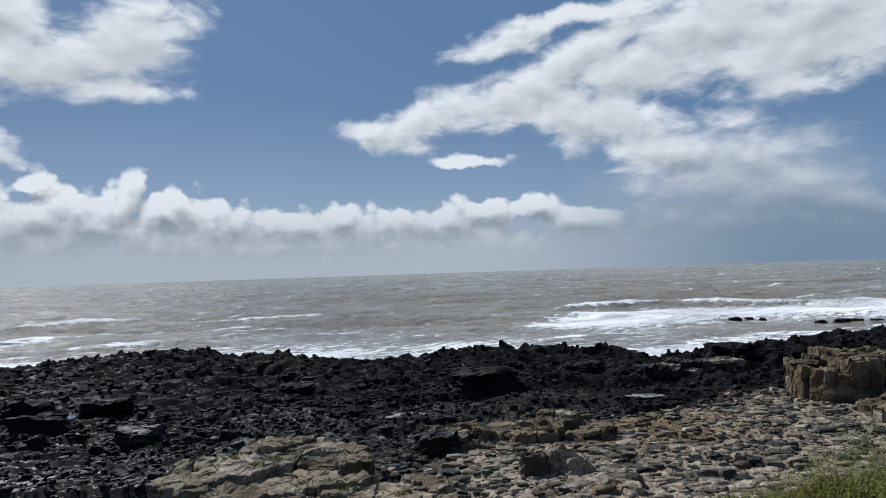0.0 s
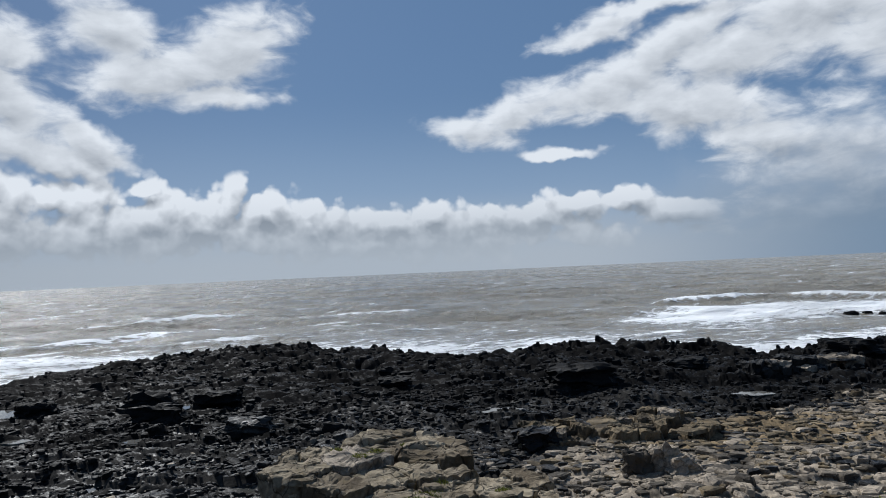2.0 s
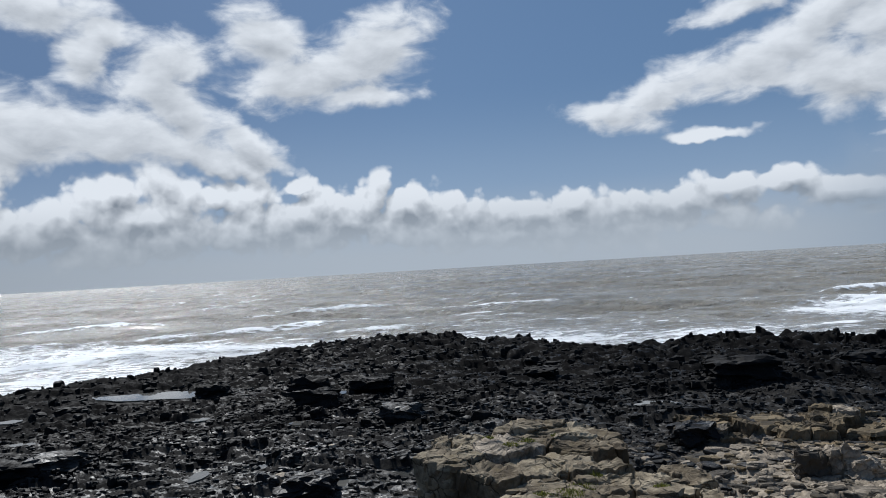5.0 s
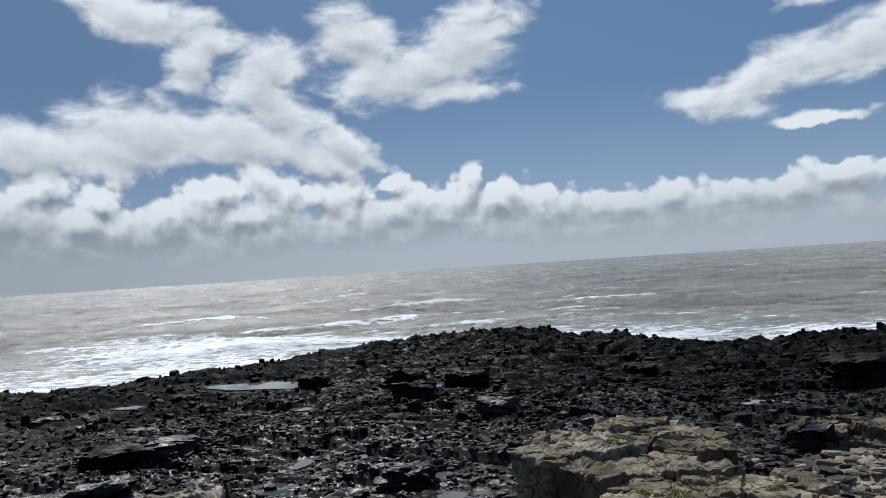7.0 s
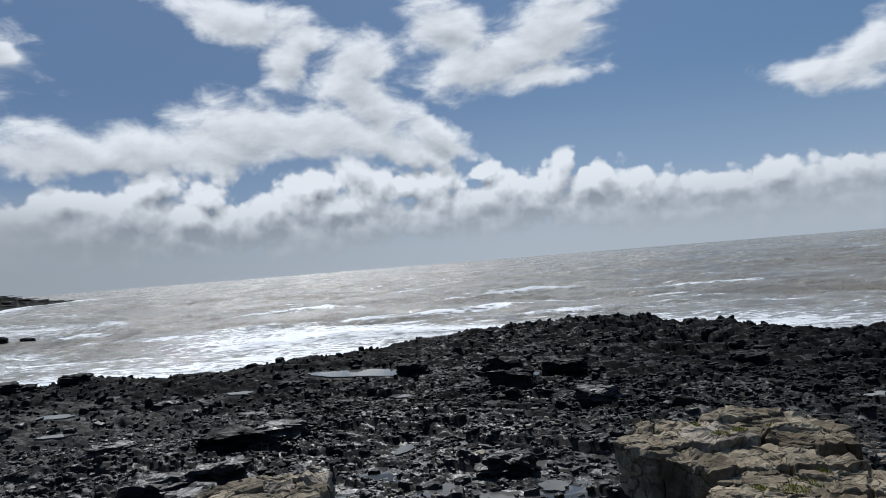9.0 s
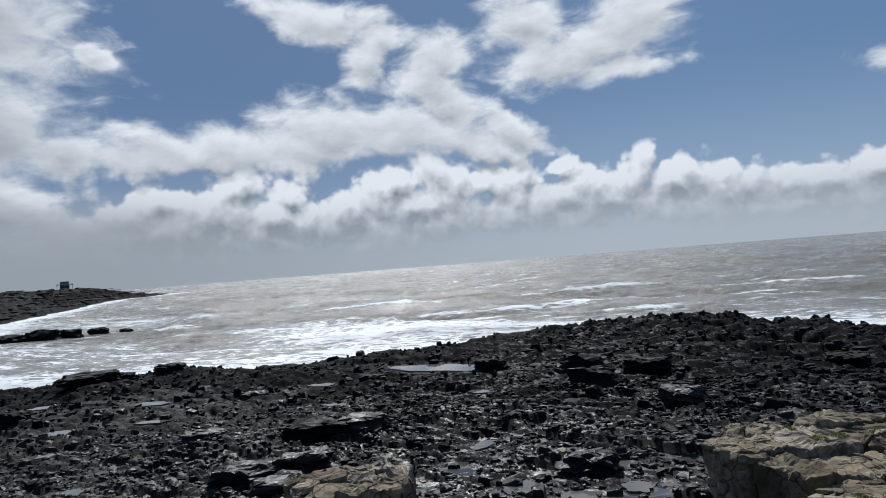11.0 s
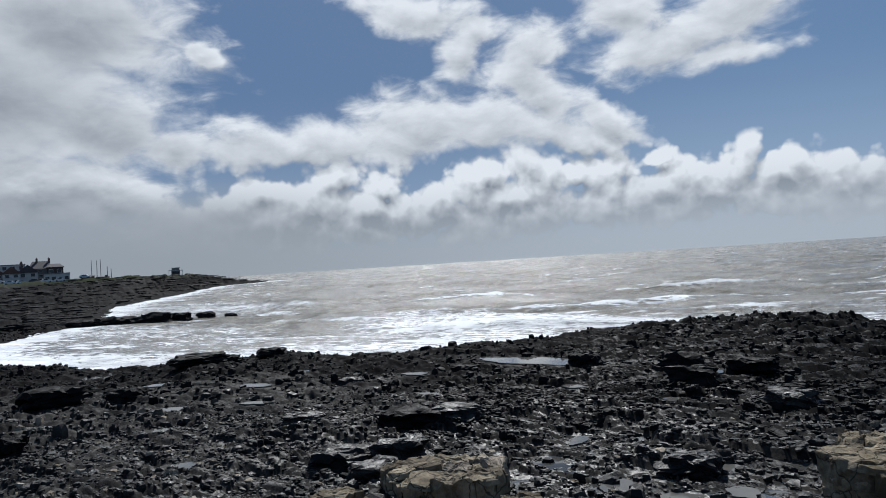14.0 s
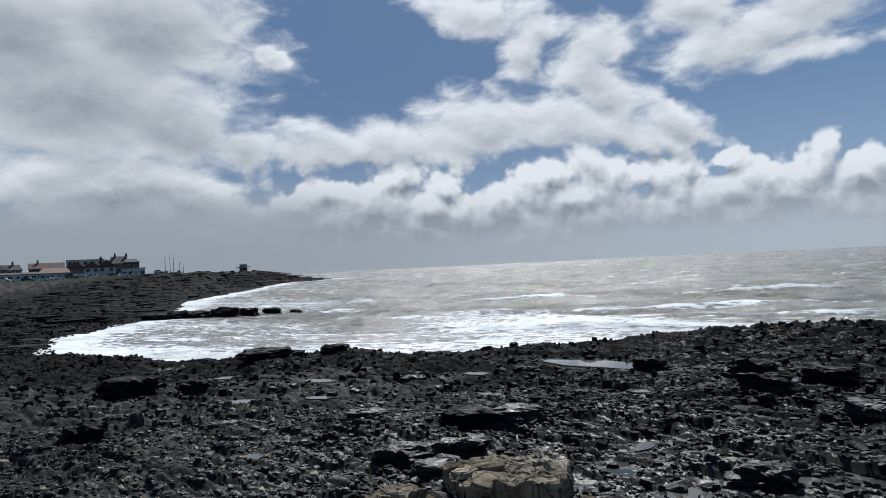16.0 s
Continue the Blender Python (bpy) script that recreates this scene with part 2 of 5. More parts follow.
ROCK_BLACK = rock_material("black_weedy_rock", (0.0022, 0.0022, 0.0025), (0.0105, 0.0102, 0.010), (0.006, 0.0055, 0.004), 0.3, shine=0.13)
ROCK_DARK = rock_material("dark_wet_rock", (0.006, 0.006, 0.0065), (0.036, 0.034, 0.031), (0.013, 0.0115, 0.009), 0.8, shine=0.16)
ROCK_GREY = rock_material("grey_limestone", (0.050, 0.043, 0.034), (0.36, 0.30, 0.228), (0.075, 0.06, 0.038), 0.1)
ROCK_OCHRE = rock_material("ochre_limestone", (0.045, 0.036, 0.024), (0.20, 0.155, 0.095), (0.125, 0.08, 0.032), 0.0)
ROCK_PALE = rock_material("pale_limestone", (0.078, 0.059, 0.037), (0.315, 0.264, 0.184), (0.10, 0.076, 0.036), 0.0, grain=0.8, each_own=0.35, cracks=0.8)
ROCKS = [ROCK_BLACK, ROCK_DARK, ROCK_GREY, ROCK_OCHRE, ROCK_PALE]


def ground_material():
    """Jointed bedrock, pale and dry inland, black and weedy towards the water, with standing water in its hollows; turf on the banks."""
    m, n = material("shore_ground")
    at = n.node("ShaderNodeNewGeometry").outputs["Position"]

    def value(key):
        return n.node("ShaderNodeAttribute", attribute_name=key).outputs["Fac"]

    wet, turf, weed, ochre, tone, puddle = (value(key) for key in ("wet", "turf", "weed", "ochre", "tone", "puddle"))
    upward = n.node("ShaderNodeSeparateXYZ", {0: n.node("ShaderNodeNewGeometry").outputs["True Normal"]}).outputs[2]
    level = n.step(upward, 0.97, 0.99)
    puddle = n.math("MULTIPLY", n.step(puddle, 0.5, 0.9), level)
    fine = n.noise(at, 11.0, 6.0, 0.65)
    coarse = n.noise(at, 0.9, 5.0, 0.6)
    pits = n.noise(at, 42.0, 3.0, 0.6)
    grain = n.math("ADD", n.math("MULTIPLY", fine, 0.55), n.math("ADD", n.math("MULTIPLY", coarse, 0.2), n.math("MULTIPLY", tone, 0.5)))
    f = n.step(grain, 0.38, 0.85)
    dry = n.mix(f, (0.055, 0.047, 0.038, 1), (0.38, 0.318, 0.242, 1))
    dry = n.mix(n.step(n.noise(n.vec("ADD", at, (7, 2, 4)), 2.6, 6.0, 0.7), 0.50, 0.66, 0.0, 0.5), dry, (0.075, 0.062, 0.042, 1))
    rusty = n.mix(f, (0.05, 0.037, 0.022, 1), (0.24, 0.172, 0.092, 1))
    dry = n.mix(n.step(n.math("ADD", ochre, n.math("SUBTRACT", tone, 0.5)), 0.35, 0.75, 0.0, 0.85), dry, rusty)
    damp = n.mix(f, (0.006, 0.006, 0.0065, 1), (0.038, 0.0355, 0.032, 1))
    black = n.mix(f, (0.0022, 0.0022, 0.0025, 1), (0.012, 0.0115, 0.011, 1))
    damp = n.mix(n.step(n.math("ADD", weed, n.math("SUBTRACT", fine, 0.5)), 0.35, 0.65), damp, black)
    color = n.mix(n.step(n.math("ADD", wet, n.math("MULTIPLY", n.math("SUBTRACT", n.math("ADD", n.math("MULTIPLY", coarse, 0.5), n.math("MULTIPLY", tone, 0.5)), 0.5), 1.1)), 0.35, 0.65), dry, damp)
    color = n.mix(n.step(pits, 0.60, 0.72, 0.0, 0.4), color, (0.006, 0.006, 0.006, 1))
    grass = n.mix(n.noise(at, 3.0, 6.0, 0.7), (0.013, 0.020, 0.008, 1), (0.040, 0.050, 0.020, 1))
    sod = n.step(n.math("ADD", turf, n.math("MULTIPLY", n.math("SUBTRACT", fine, 0.5), 0.5)), 0.4, 0.6)
    color = n.mix(sod, color, grass)
    color = n.mix(puddle, color, (0.05, 0.05, 0.046, 1))
    firm = n.math("SUBTRACT", 1.0, puddle)
    normal = n.bump(pits, n.math("MULTIPLY", firm, 0.6), 0.007, n.bump(fine, n.math("MULTIPLY", firm, 0.8), 0.022, n.bump(coarse, n.math("MULTIPLY", firm, 0.6), 0.06)))
    gloss = n.math("MULTIPLY", n.step(n.math("ADD", fine, n.math("MULTIPLY", tone, 0.4)), 0.55, 0.8), n.math("MULTIPLY", wet, n.math("MULTIPLY", n.step(upward, 0.80, 0.97), n.math("SUBTRACT", 1.0, sod))))
    spot = n.node("ShaderNodeSeparateXYZ", {0: at})
    stony = n.step(n.math("ADD", spot.outputs[0], n.math("MULTIPLY", spot.outputs[1], 0.25)), -12.0, -22.0, 1.0, 0.35)
    gloss = n.math("MULTIPLY", gloss, stony)
    rough = n.math("SUBTRACT", 0.88, n.math("MULTIPLY", gloss, 0.5))
    rough = n.node("ShaderNodeMix", {0: puddle, 2: rough, 3: 0.05}).outputs[0]
    shine = n.math("ADD", n.step(weed, 0.3, 0.8, 0.06, 0.02), n.math("MULTIPLY", gloss, n.step(weed, 0.2, 0.8, 0.27, 0.05)))
    shine = n.node("ShaderNodeMix", {0: puddle, 2: shine, 3: 0.4}).outputs[0]
    finish(n, color, rough, normal, Specular_IOR_Level=shine)
    return m


def sea_material():
    """Grey-brown, wind-chopped water with foam where the foam attribute and the noise say so, and small white flecks
    that double as painted sun glitter.
    """
    m, n = material("sea_water")
    at = n.node("ShaderNodeNewGeometry").outputs["Position"]
    foam = n.node("ShaderNodeAttribute", attribute_name="foam").outputs["Fac"]
    flat = n.vec("MULTIPLY", at, (1, 1, 0))
    turned = n.node("ShaderNodeMapping", {"Vector": flat, "Rotation": (0, 0, radians(-22)), "Scale": (1, 1, 1)}).outputs[0]
    lace = n.noise(n.vec("MULTIPLY", turned, (0.75, 1.15, 1)), 1.0, 7.0, 0.72, distortion=0.4)
    broad = n.noise(n.vec("MULTIPLY", turned, (0.030, 0.11, 1)), 1.0, 6.0, 0.62)
    caps = n.math("MULTIPLY", n.step(n.noise(n.vec("MULTIPLY", turned, (0.055, 0.17, 1)), 1.0, 5.0, 0.62), 0.56, 0.66), 0.60)
    # small whitecaps, also sun glints painted in as white colour
    glint_flecks = n.math("MULTIPLY", n.step(n.noise(n.vec("MULTIPLY", turned, (0.20, 0.45, 1)), 1.0, 5.0, 0.65), 0.58, 0.67), 0.42)
    caps = n.math("MAXIMUM", caps, glint_flecks)
    level = n.math("ADD", n.math("ADD", foam, caps), n.math("ADD", n.math("MULTIPLY", n.math("SUBTRACT", lace, 0.5), 2.3), n.math("MULTIPLY", n.math("SUBTRACT", broad, 0.5), 1.2)))
    scum = n.step(level, 0.20, 0.55)
    white = n.step(level, 0.50, 0.70)
    silt = n.mix(n.noise(flat, 0.02, 5.0, 0.6), (0.168, 0.148, 0.110, 1), (0.262, 0.236, 0.182, 1))
    color = n.mix(white, n.mix(scum, silt, (0.36, 0.365, 0.36, 1)), (0.76, 0.78, 0.79, 1))
    ruffle = n.step(n.noise(n.vec("MULTIPLY", turned, (0.016, 0.034, 1)), 1.0, 6.0, 0.68), 0.42, 0.60)
    chop = n.noise(n.vec("MULTIPLY", turned, (0.30, 0.55, 1)), 1.0, 8.0, 0.68)
    ripple = n.noise(n.vec("MULTIPLY", turned, (2.2, 3.4, 1)), 1.0, 4.0, 0.6)
    swell = n.noise(n.vec("MULTIPLY", turned, (0.04, 0.14, 1)), 1.0, 4.0, 0.5)
    normal = n.bump(swell, 0.6, 3.0, n.bump(chop, n.math("ADD", 0.30, n.math("MULTIPLY", ruffle, 0.70)), 2.1, n.bump(ripple, n.math("ADD", 0.4, n.math("MULTIPLY", ruffle, 0.6)), 0.2)))
    # steep little faces in long rows across the sea's roughest patches
    rows = n.node("ShaderNodeMapping", {"Vector": flat, "Rotation": (0, 0, radians(-47)), "Scale": (1, 1, 1)}).outputs[0]
    face = n.math("SUBTRACT", n.noise(n.vec("MULTIPLY", rows, (0.42, 0.050, 1)), 1.0, 6.0, 0.70), 0.5)
    face = n.math("MULTIPLY", face, n.math("ADD", 0.9, n.math("MULTIPLY", ruffle, 1.7)))
    tilt = n.node("ShaderNodeCombineXYZ", {0: n.math("MULTIPLY", face, 0.73), 1: n.math("MULTIPLY", face, -0.68), 2: 0.0}).outputs[0]
    normal = n.vec("NORMALIZE", n.vec("ADD", normal, tilt))
    gust = n.noise(n.vec("MULTIPLY", flat, (0.42, 0.11, 1)), 1.0, 7.0, 0.78)
    rough = n.mix(n.step(n.math("ADD", n.math("MULTIPLY", gust, 0.6), n.math("MULTIPLY", ruffle, 0.22)), 0.34, 0.50), (0.13, 0.13, 0.13, 1), (0.32, 0.32, 0.32, 1))
    rough = n.mix(white, rough, (0.85, 0.85, 0.85, 1))
    finish(n, color, rough, normal, IOR=1.33, Specular_IOR_Level=0.5)
    return m


def pool_material():
    m, n = material("pool_water")
    at = n.node("ShaderNodeNewGeometry").outputs["Position"]
    color = n.mix(n.noise(at, 3.0, 4.0), (0.07, 0.07, 0.064, 1), (0.13, 0.125, 0.115, 1))
    finish(n, color, 0.03, n.bump(n.noise(at, 9.0, 3.0), 0.12, 0.01), IOR=1.33)
    return m


GROUND, SEA, POOL = ground_material(), sea_material(), pool_material()

# ---- the lie of the land ----
# The waterline, from the right of the bay's mouth round to the far headland, then back inland
SHORE = [(400, 120), (120, 72), (60, 54), (30, 49), (20, 46), (14, 41), (9, 44.5), (2, 48.5), (-4, 43.5), (-8, 45), (-11, 50), (-13, 46.5), (-19, 51), (-25, 49.5),
         (-30, 43), (-32, 36.5), (-34, 30.5), (-38, 25.5), (-46, 23), (-48, 18.5), (-49.5, 14.5), (-58, 11), (-68, 7.5), (-75, 7.5), (-88, 10.5), (-93, 13.5), (-105, 20), (-110, 27)]
HEADLAND = [(-125, 32), (-140, 37), (-178, 50), (-210, 68), (-275, 103), (-400, 171), (-440, 212), (-481, 255), (-520, 245), (-620, 150), (-1200, -200), (-1200, -1500), (400, -1500)]
OUTLINE = np.array(SHORE + HEADLAND, float)


def inland(x, y):
    """Metres inland of the waterline; negative at sea."""
    best, inside = np.full(x.shape, 1e9), np.zeros(x.shape, bool)
    for (ax, ay), (bx, by) in zip(OUTLINE, np.roll(OUTLINE, -1, 0)):
        dx, dy = bx - ax, by - ay
        t = np.clip(((x - ax) * dx + (y - ay) * dy) / (dx * dx + dy * dy), 0, 1)
        best = np.minimum(best, np.hypot(x - ax - t * dx, y - ay - t * dy))
        inside ^= ((ay > y) != (by > y)) & (x < (bx - ax) * (y - ay) / (by - ay + 1e-12) + ax)
    return np.where(inside, best, -best)


def smooth(v, lo, hi):
    t = np.clip((v - lo) / (hi - lo), 0, 1)
    return t * t * (3 - 2 * t)


TABLE = np.random.RandomState(5).rand(256, 256)


def wavy(x, y):
    """Value noise, 0 to 1, one cell a metre."""
    xi, yi = np.floor(x).astype(int), np.floor(y).astype(int)
    fx, fy = x - xi, y - yi
    fx, fy = fx * fx * (3 - 2 * fx), fy * fy * (3 - 2 * fy)
    a, b = TABLE[xi % 256, yi % 256], TABLE[(xi + 1) % 256, yi % 256]
    c, d = TABLE[xi % 256, (yi + 1) % 256], TABLE[(xi + 1) % 256, (yi + 1) % 256]
    return (a * (1 - fx) + b * fx) * (1 - fy) + (c * (1 - fx) + d * fx) * fy


def rough_noise(x, y, octaves=4):
    total, size = 0.0, 1.0
    for k in range(octaves):
        total = total + (wavy(x / size + 17.3 * k, y / size + 5.1 * k) - 0.5) * size
        size *= 0.5
    return total


# tide pools: x, y, half length, half width, turn
POOLS = [(-23.6, 26.0, 2.9, 0.85, 12), (-14.7, 26.5, 1.2, 0.9, 0), (-12.7, 15.1, 0.35, 0.8, 20), (-21.8, 17.4, 0.9, 0.6, 0), (-31.1, 14.5, 1.3, 0.7, 20), (-23.4, 16.5, 0.7, 0.45, 0),
         (-20.2, 6.8, 0.9, 0.55, 60), (-30.0, 5.1, 1.2, 0.6, 80), (-34.5, 13.6, 1.2, 0.6, 30), (-28.9, 9.8, 1.5, 0.6, 50), (-11.2, 15.9, 0.3, 0.55, 40), (-1.4, 24.3, 1.0, 0.8, 10), (7.6, 26.5, 1.0, 0.6, 0),
         (-13.2, 21.0, 0.6, 0.5, 0), (-17.8, 21.4, 0.8, 0.45, 10), (-26.5, 20.5, 1.0, 0.55, 30), (-18.5, 40.5, 1.3, 0.9, 0), (-27.0, 12.5, 1.1, 0.45, 40), (-36.5, 12.0, 1.2, 0.6, 60), (-30.2, 27.6, 0.9, 0.5, 0),
         (-33.0, 18.0, 1.0, 0.5, 20), (-25.5, 8.0, 0.8, 0.4, 60)]


# shallow flooded hollows from which slabs stand out
FLOODS = [(-9.6, 12.5, 0.32, 0.5, 20), (-8.3, 14.9, 0.5, 0.3, 10), (-9.5, 15.3, 0.35, 0.3, 0), (-8.2, 12.6, 0.4, 0.35, 0), (-7.4, 13.6, 0.3, 0.35, 30)]
POOLS = [(px, py, a * (1 if k == 0 else 0.6), b * (1 if k == 0 else 0.6), turn) for k, (px, py, a, b, turn) in enumerate(POOLS)] + FLOODS


def pool_reach(x, y, pool):
    """How far out of a pool a place lies: 1 on its rim."""
    px, py, a, b, turn = pool
    c, s = math.cos(radians(turn)), math.sin(radians(turn))
    return np.hypot(((x - px) * c + (y - py) * s) / a, ((y - py) * c - (x - px) * s) / b)


def pool_depth(x, y):
    """1 in a pool, falling to 0 a little outside its rim."""
    wet = np.zeros(np.shape(x))
    for pool in POOLS[:-len(FLOODS)]:
        wet = np.maximum(wet, 1 - smooth(pool_reach(x, y, pool), 1.0, 1.7))
    return wet


def bank_edge(x):
    return 4.2 + np.where(x > 0, 0.35 * x, 0.9 * x)


# rough mounds along the platform's outer edge: x, y, half length, half width, height
MOUNDS = [(-28.5, 44.5, 2.5, 2.0, 0.15), (-19.0, 48.0, 4.5, 2.5, 0.2), (-11.4, 47.8, 3.0, 2.2, 0.35), (1.8, 45.8, 3.4, 2.6, 0.2), (7.0, 43.2, 3.4, 2.2, 0.1),
          (22.0, 44.0, 5.0, 2.5, 0.1), (30.0, 46.0, 6.0, 2.6, 0.3), (-42.0, 20.5, 2.6, 1.5, 0.35), (-40.5, 15.6, 3.4, 1.6, 0.7), (14.0, 34.0, 3.0, 1.8, 0.4), (3.0, 29.5, 4.0, 1.8, 0.4)]


def bedrock(x, y, s):
    z = -2.5 + 2.5 * smooth(s, -9, 0.0) + (0.75 - 0.3 * smooth(-x, 32, 45)) * smooth(s, 0, 2.2)
    z = z + 0.25 * smooth(x + 0.4 * y, -18, 8) * smooth(s, 0, 10)
    for mx, my, a, b, h in MOUNDS:
        z = z + h * np.exp(-((x - mx) / a) ** 2 - ((y - my) / b) ** 2) * smooth(s, -0.5, 1.5)
    return z


POOL_LEVELS = [float(bedrock(p[0], p[1], inland(np.array([p[0]]), np.array([p[1]])))[0]) + 0.04 for p in POOLS]


def cells(x, y, wide, deep, turn, seed):
    """Irregular joint blocks: three random numbers of the block, where in it a place lies, and how far it is from the next joint."""
    c, s = math.cos(radians(turn)), math.sin(radians(turn))
    u, v = (x * c + y * s) / wide, (y * c - x * s) / deep
    ui, vi = np.floor(u).astype(int), np.floor(v).astype(int)
    first, second = np.full(u.shape, 9.0), np.full(u.shape, 9.0)
    own_i, own_j, lx, ly = (np.zeros(u.shape, int), np.zeros(u.shape, int), np.zeros(u.shape), np.zeros(u.shape))
    for di in (-1, 0, 1):
        for dj in (-1, 0, 1):
            i, j = (ui + di + 31 * seed) % 256, (vi + dj + 57 * seed) % 256
            du, dv = ui + di + 0.12 + 0.76 * TABLE[i, j] - u, vi + dj + 0.12 + 0.76 * TABLE[j, i] - v
            d = np.maximum(np.abs(du), np.abs(dv)) * 0.6 + 0.4 * np.hypot(du, dv)
            near = d < first
            second = np.where(near, first, np.minimum(second, d))
            first = np.where(near, d, first)
            own_i, own_j = np.where(near, i, own_i), np.where(near, j, own_j)
            lx, ly = np.where(near, -du, lx), np.where(near, -dv, ly)
    r1, r2, r3 = (TABLE[(own_i * 3 + k * 17) % 256, (own_j * 5 + k * 29) % 256] for k in (1, 2, 3))
    return r1, r2, r3, lx, ly, second - first


def bay_side(x, y):
    """1 on the stony flat in the bay, 0 on the bedded ledges."""
    return smooth(-x - 0.25 * y, 12, 24)


def dryness(x, y, s):
    dry = smooth(x + 1.5 - 1.5 * np.maximum(y - 18.5, 0) + 3.0 * rough_noise(x / 4, y / 4), -3, 5)
    return dry * smooth(s, 6, 14) * (1 - smooth(-x, 30, 50))


def crags(x, y, s):
    """Broken, jointed beds on the platform: height over the bedrock, a tone for each block, and how deep standing water lies."""
    left, dry = bay_side(x, y), dryness(x, y, s)
    edge = (1 - smooth(s, 4, 17)) * (1 - left)
    wx, wy = x + 0.34 * rough_noise(x / 1.2 + 3, y / 1.2, 2), y + 0.26 * rough_noise(x / 1.2 + 50, y / 1.2 + 9, 2)
    swells = 0.42 * rough_noise(x / 3.4, y / 2.0, 3) * (1 - 0.45 * dry)
    lumps = np.abs(rough_noise(x / 1.3 + 31, y / 1.1 + 12, 4))
    z = swells + (0.10 + 0.55 * edge) * lumps
    tone = 0.0
    for wide, deep, turn, tall, tilt, share in ((2.6, 0.95, 12, 0.12, 0.12, 0.25), (1.05, 0.42, 5, 0.095, 0.08, 0.35), (0.42, 0.19, 20, 0.04, 0.035, 0.4)):
        r1, r2, r3, lx, ly, gap = cells(wx, wy, wide, deep, turn, round(wide * 10))
        k = tall * (1 + 0.25 * edge - 0.45 * dry - (0.35 if wide > 0.5 else -0.25) * left)
        z = z + k * (2 * r1 - 1) + tilt * k / tall * ((r2 - 0.5) * 1.2 * lx + (r3 - 0.5) * ly) * (1 - 0.6 * dry)
        z = z - (0.03 + 0.09 * tall) * (1 - smooth(gap, 0.0, 0.16))
        tone = tone + share * r3
    z = z + 0.028 * rough_noise(x / 0.30, y / 0.22, 3) * (1 - 0.4 * dry)
    level = swells * 0.55 - 0.20 - 0.03 * edge + 0.11 * smooth(rough_noise(x / 4 + 60, y / 3 + 80, 3), 0.0, 0.35) * (1 - dry)
    level = level + 0.22 * np.exp(-((x + 9.5) / 4.0) ** 2 - ((y - 13.8) / 3.4) ** 2)
    return np.maximum(z, level), tone, level - z


def height(x, y, s=None, broken=None):
    """The ground's height: wave-cut platform, the grassy bank underfoot, the far headland."""
    s = inland(x, y) if s is None else s
    z = bedrock(x, y, s)
    z = z + (crags(x, y, s)[0] if broken is None else broken) * smooth(s, -3, 1.5)
    for pool, level in zip(POOLS, POOL_LEVELS):
        k = (1 - smooth(pool_reach(x, y, pool), 1.0, 2.1))
        z = z * (1 - k) + (level - 0.05) * k
    bank = smooth(bank_edge(x) - y, -3.0, 0.3) * (1 - smooth(-x, 30, 60))
    z = z + bank * (4.35 - z) + bank * 0.1 * rough_noise(x, y)
    far = smooth(-x, 66, 110)
    ledges = rough_noise(x / 14, y / 9) * 1.2
    slow, steep = 7.2 * np.clip(s / 230, 0, 1) ** 1.4, 7.3 * smooth(s, 0.5, 12) * (1 - smooth(-x, 405, 478))
    k = smooth(-x, 170, 300)
    rise = slow * (1 - k) + steep * k + ledges * smooth(s, 2, 20) * (1 - smooth(s, 90, 200))
    rise = rise + 0.7 * (np.round(rise / 0.8) * 0.8 - rise) * (1 - smooth(s, 90, 200))
    return z + far * rise


def wetness(x, y, z=None):
    """How dark and wet the shore is: 1 near the water and in the bay, 0 on the dry ledges inland on the right."""
    return np.clip(1 - dryness(x, y, inland(x, y)), 0, 1)


def weeded(x, y, s):
    """1 where black weed covers the rock, near the water."""
    return 1 - smooth(s - 5 * smooth(-x, 4, 14) + 11 * bay_side(x, y) * (1 - smooth(-x, 60, 80)) + 6 * rough_noise(x / 3 + 8, y / 3 + 2, 3), 13, 24 + 60 * smooth(-x, 60, 80))


def ochred(x, y):
    return np.exp(-(((x - 5.0) / 5.0) ** 2 + ((y - 21.5) / 3.2) ** 2))


def fan(name, radii, bearings, z_of, mat, **attributes):
    """One sheet of rings and spokes round the foot of the bank, closest where the shore is near."""
    rr, aa = np.meshgrid(radii, np.radians(bearings), indexing="ij")
    gx, gy = -0.35 - rr * np.sin(aa), rr * np.cos(aa)
    gz = z_of(gx, gy)
    h, w = rr.shape
    co = np.stack([gx, gy, gz], -1).reshape(-1, 3)
    i, j = np.meshgrid(np.arange(h - 1), np.arange(w), indexing="ij")
    a, b = (i * w + j).ravel(), (i * w + (j + 1) % w).ravel()
    quads = np.stack([a, a + w, b + w, b], 1)
    me = bpy.data.meshes.new(name)
    me.vertices.add(len(co))
    me.vertices.foreach_set("co", co.ravel())
    me.loops.add(quads.size)
    me.loops.foreach_set("vertex_index", quads.ravel())
    me.polygons.add(len(quads))
    me.polygons.foreach_set("loop_start", np.arange(len(quads)) * 4)
    for key, fn in attributes.items():
        me.attributes.new(key, "FLOAT", "POINT").data.foreach_set("value", np.asarray(fn(gx, gy, gz), np.float32).ravel())
    me.update(calc_edges=True)
    me.materials.append(mat)
    return new(name, me)


def growing(start, end, rate):
    return list(start * np.exp(np.arange(0, math.log(end / start), rate)))


def turfed(x, y, z):
    near = smooth(z, 2.6, 3.6) * (np.abs(x) < 60)
    return np.maximum(near, 0.55 * smooth(z, 5.0, 7.5) * (x < -110))


RADII = np.array([0.001] + growing(0.1, 6.5, 0.12) + growing(6.5, 56, 0.0044) + growing(56, 520, 0.013) + growing(520, 1900, 0.15))
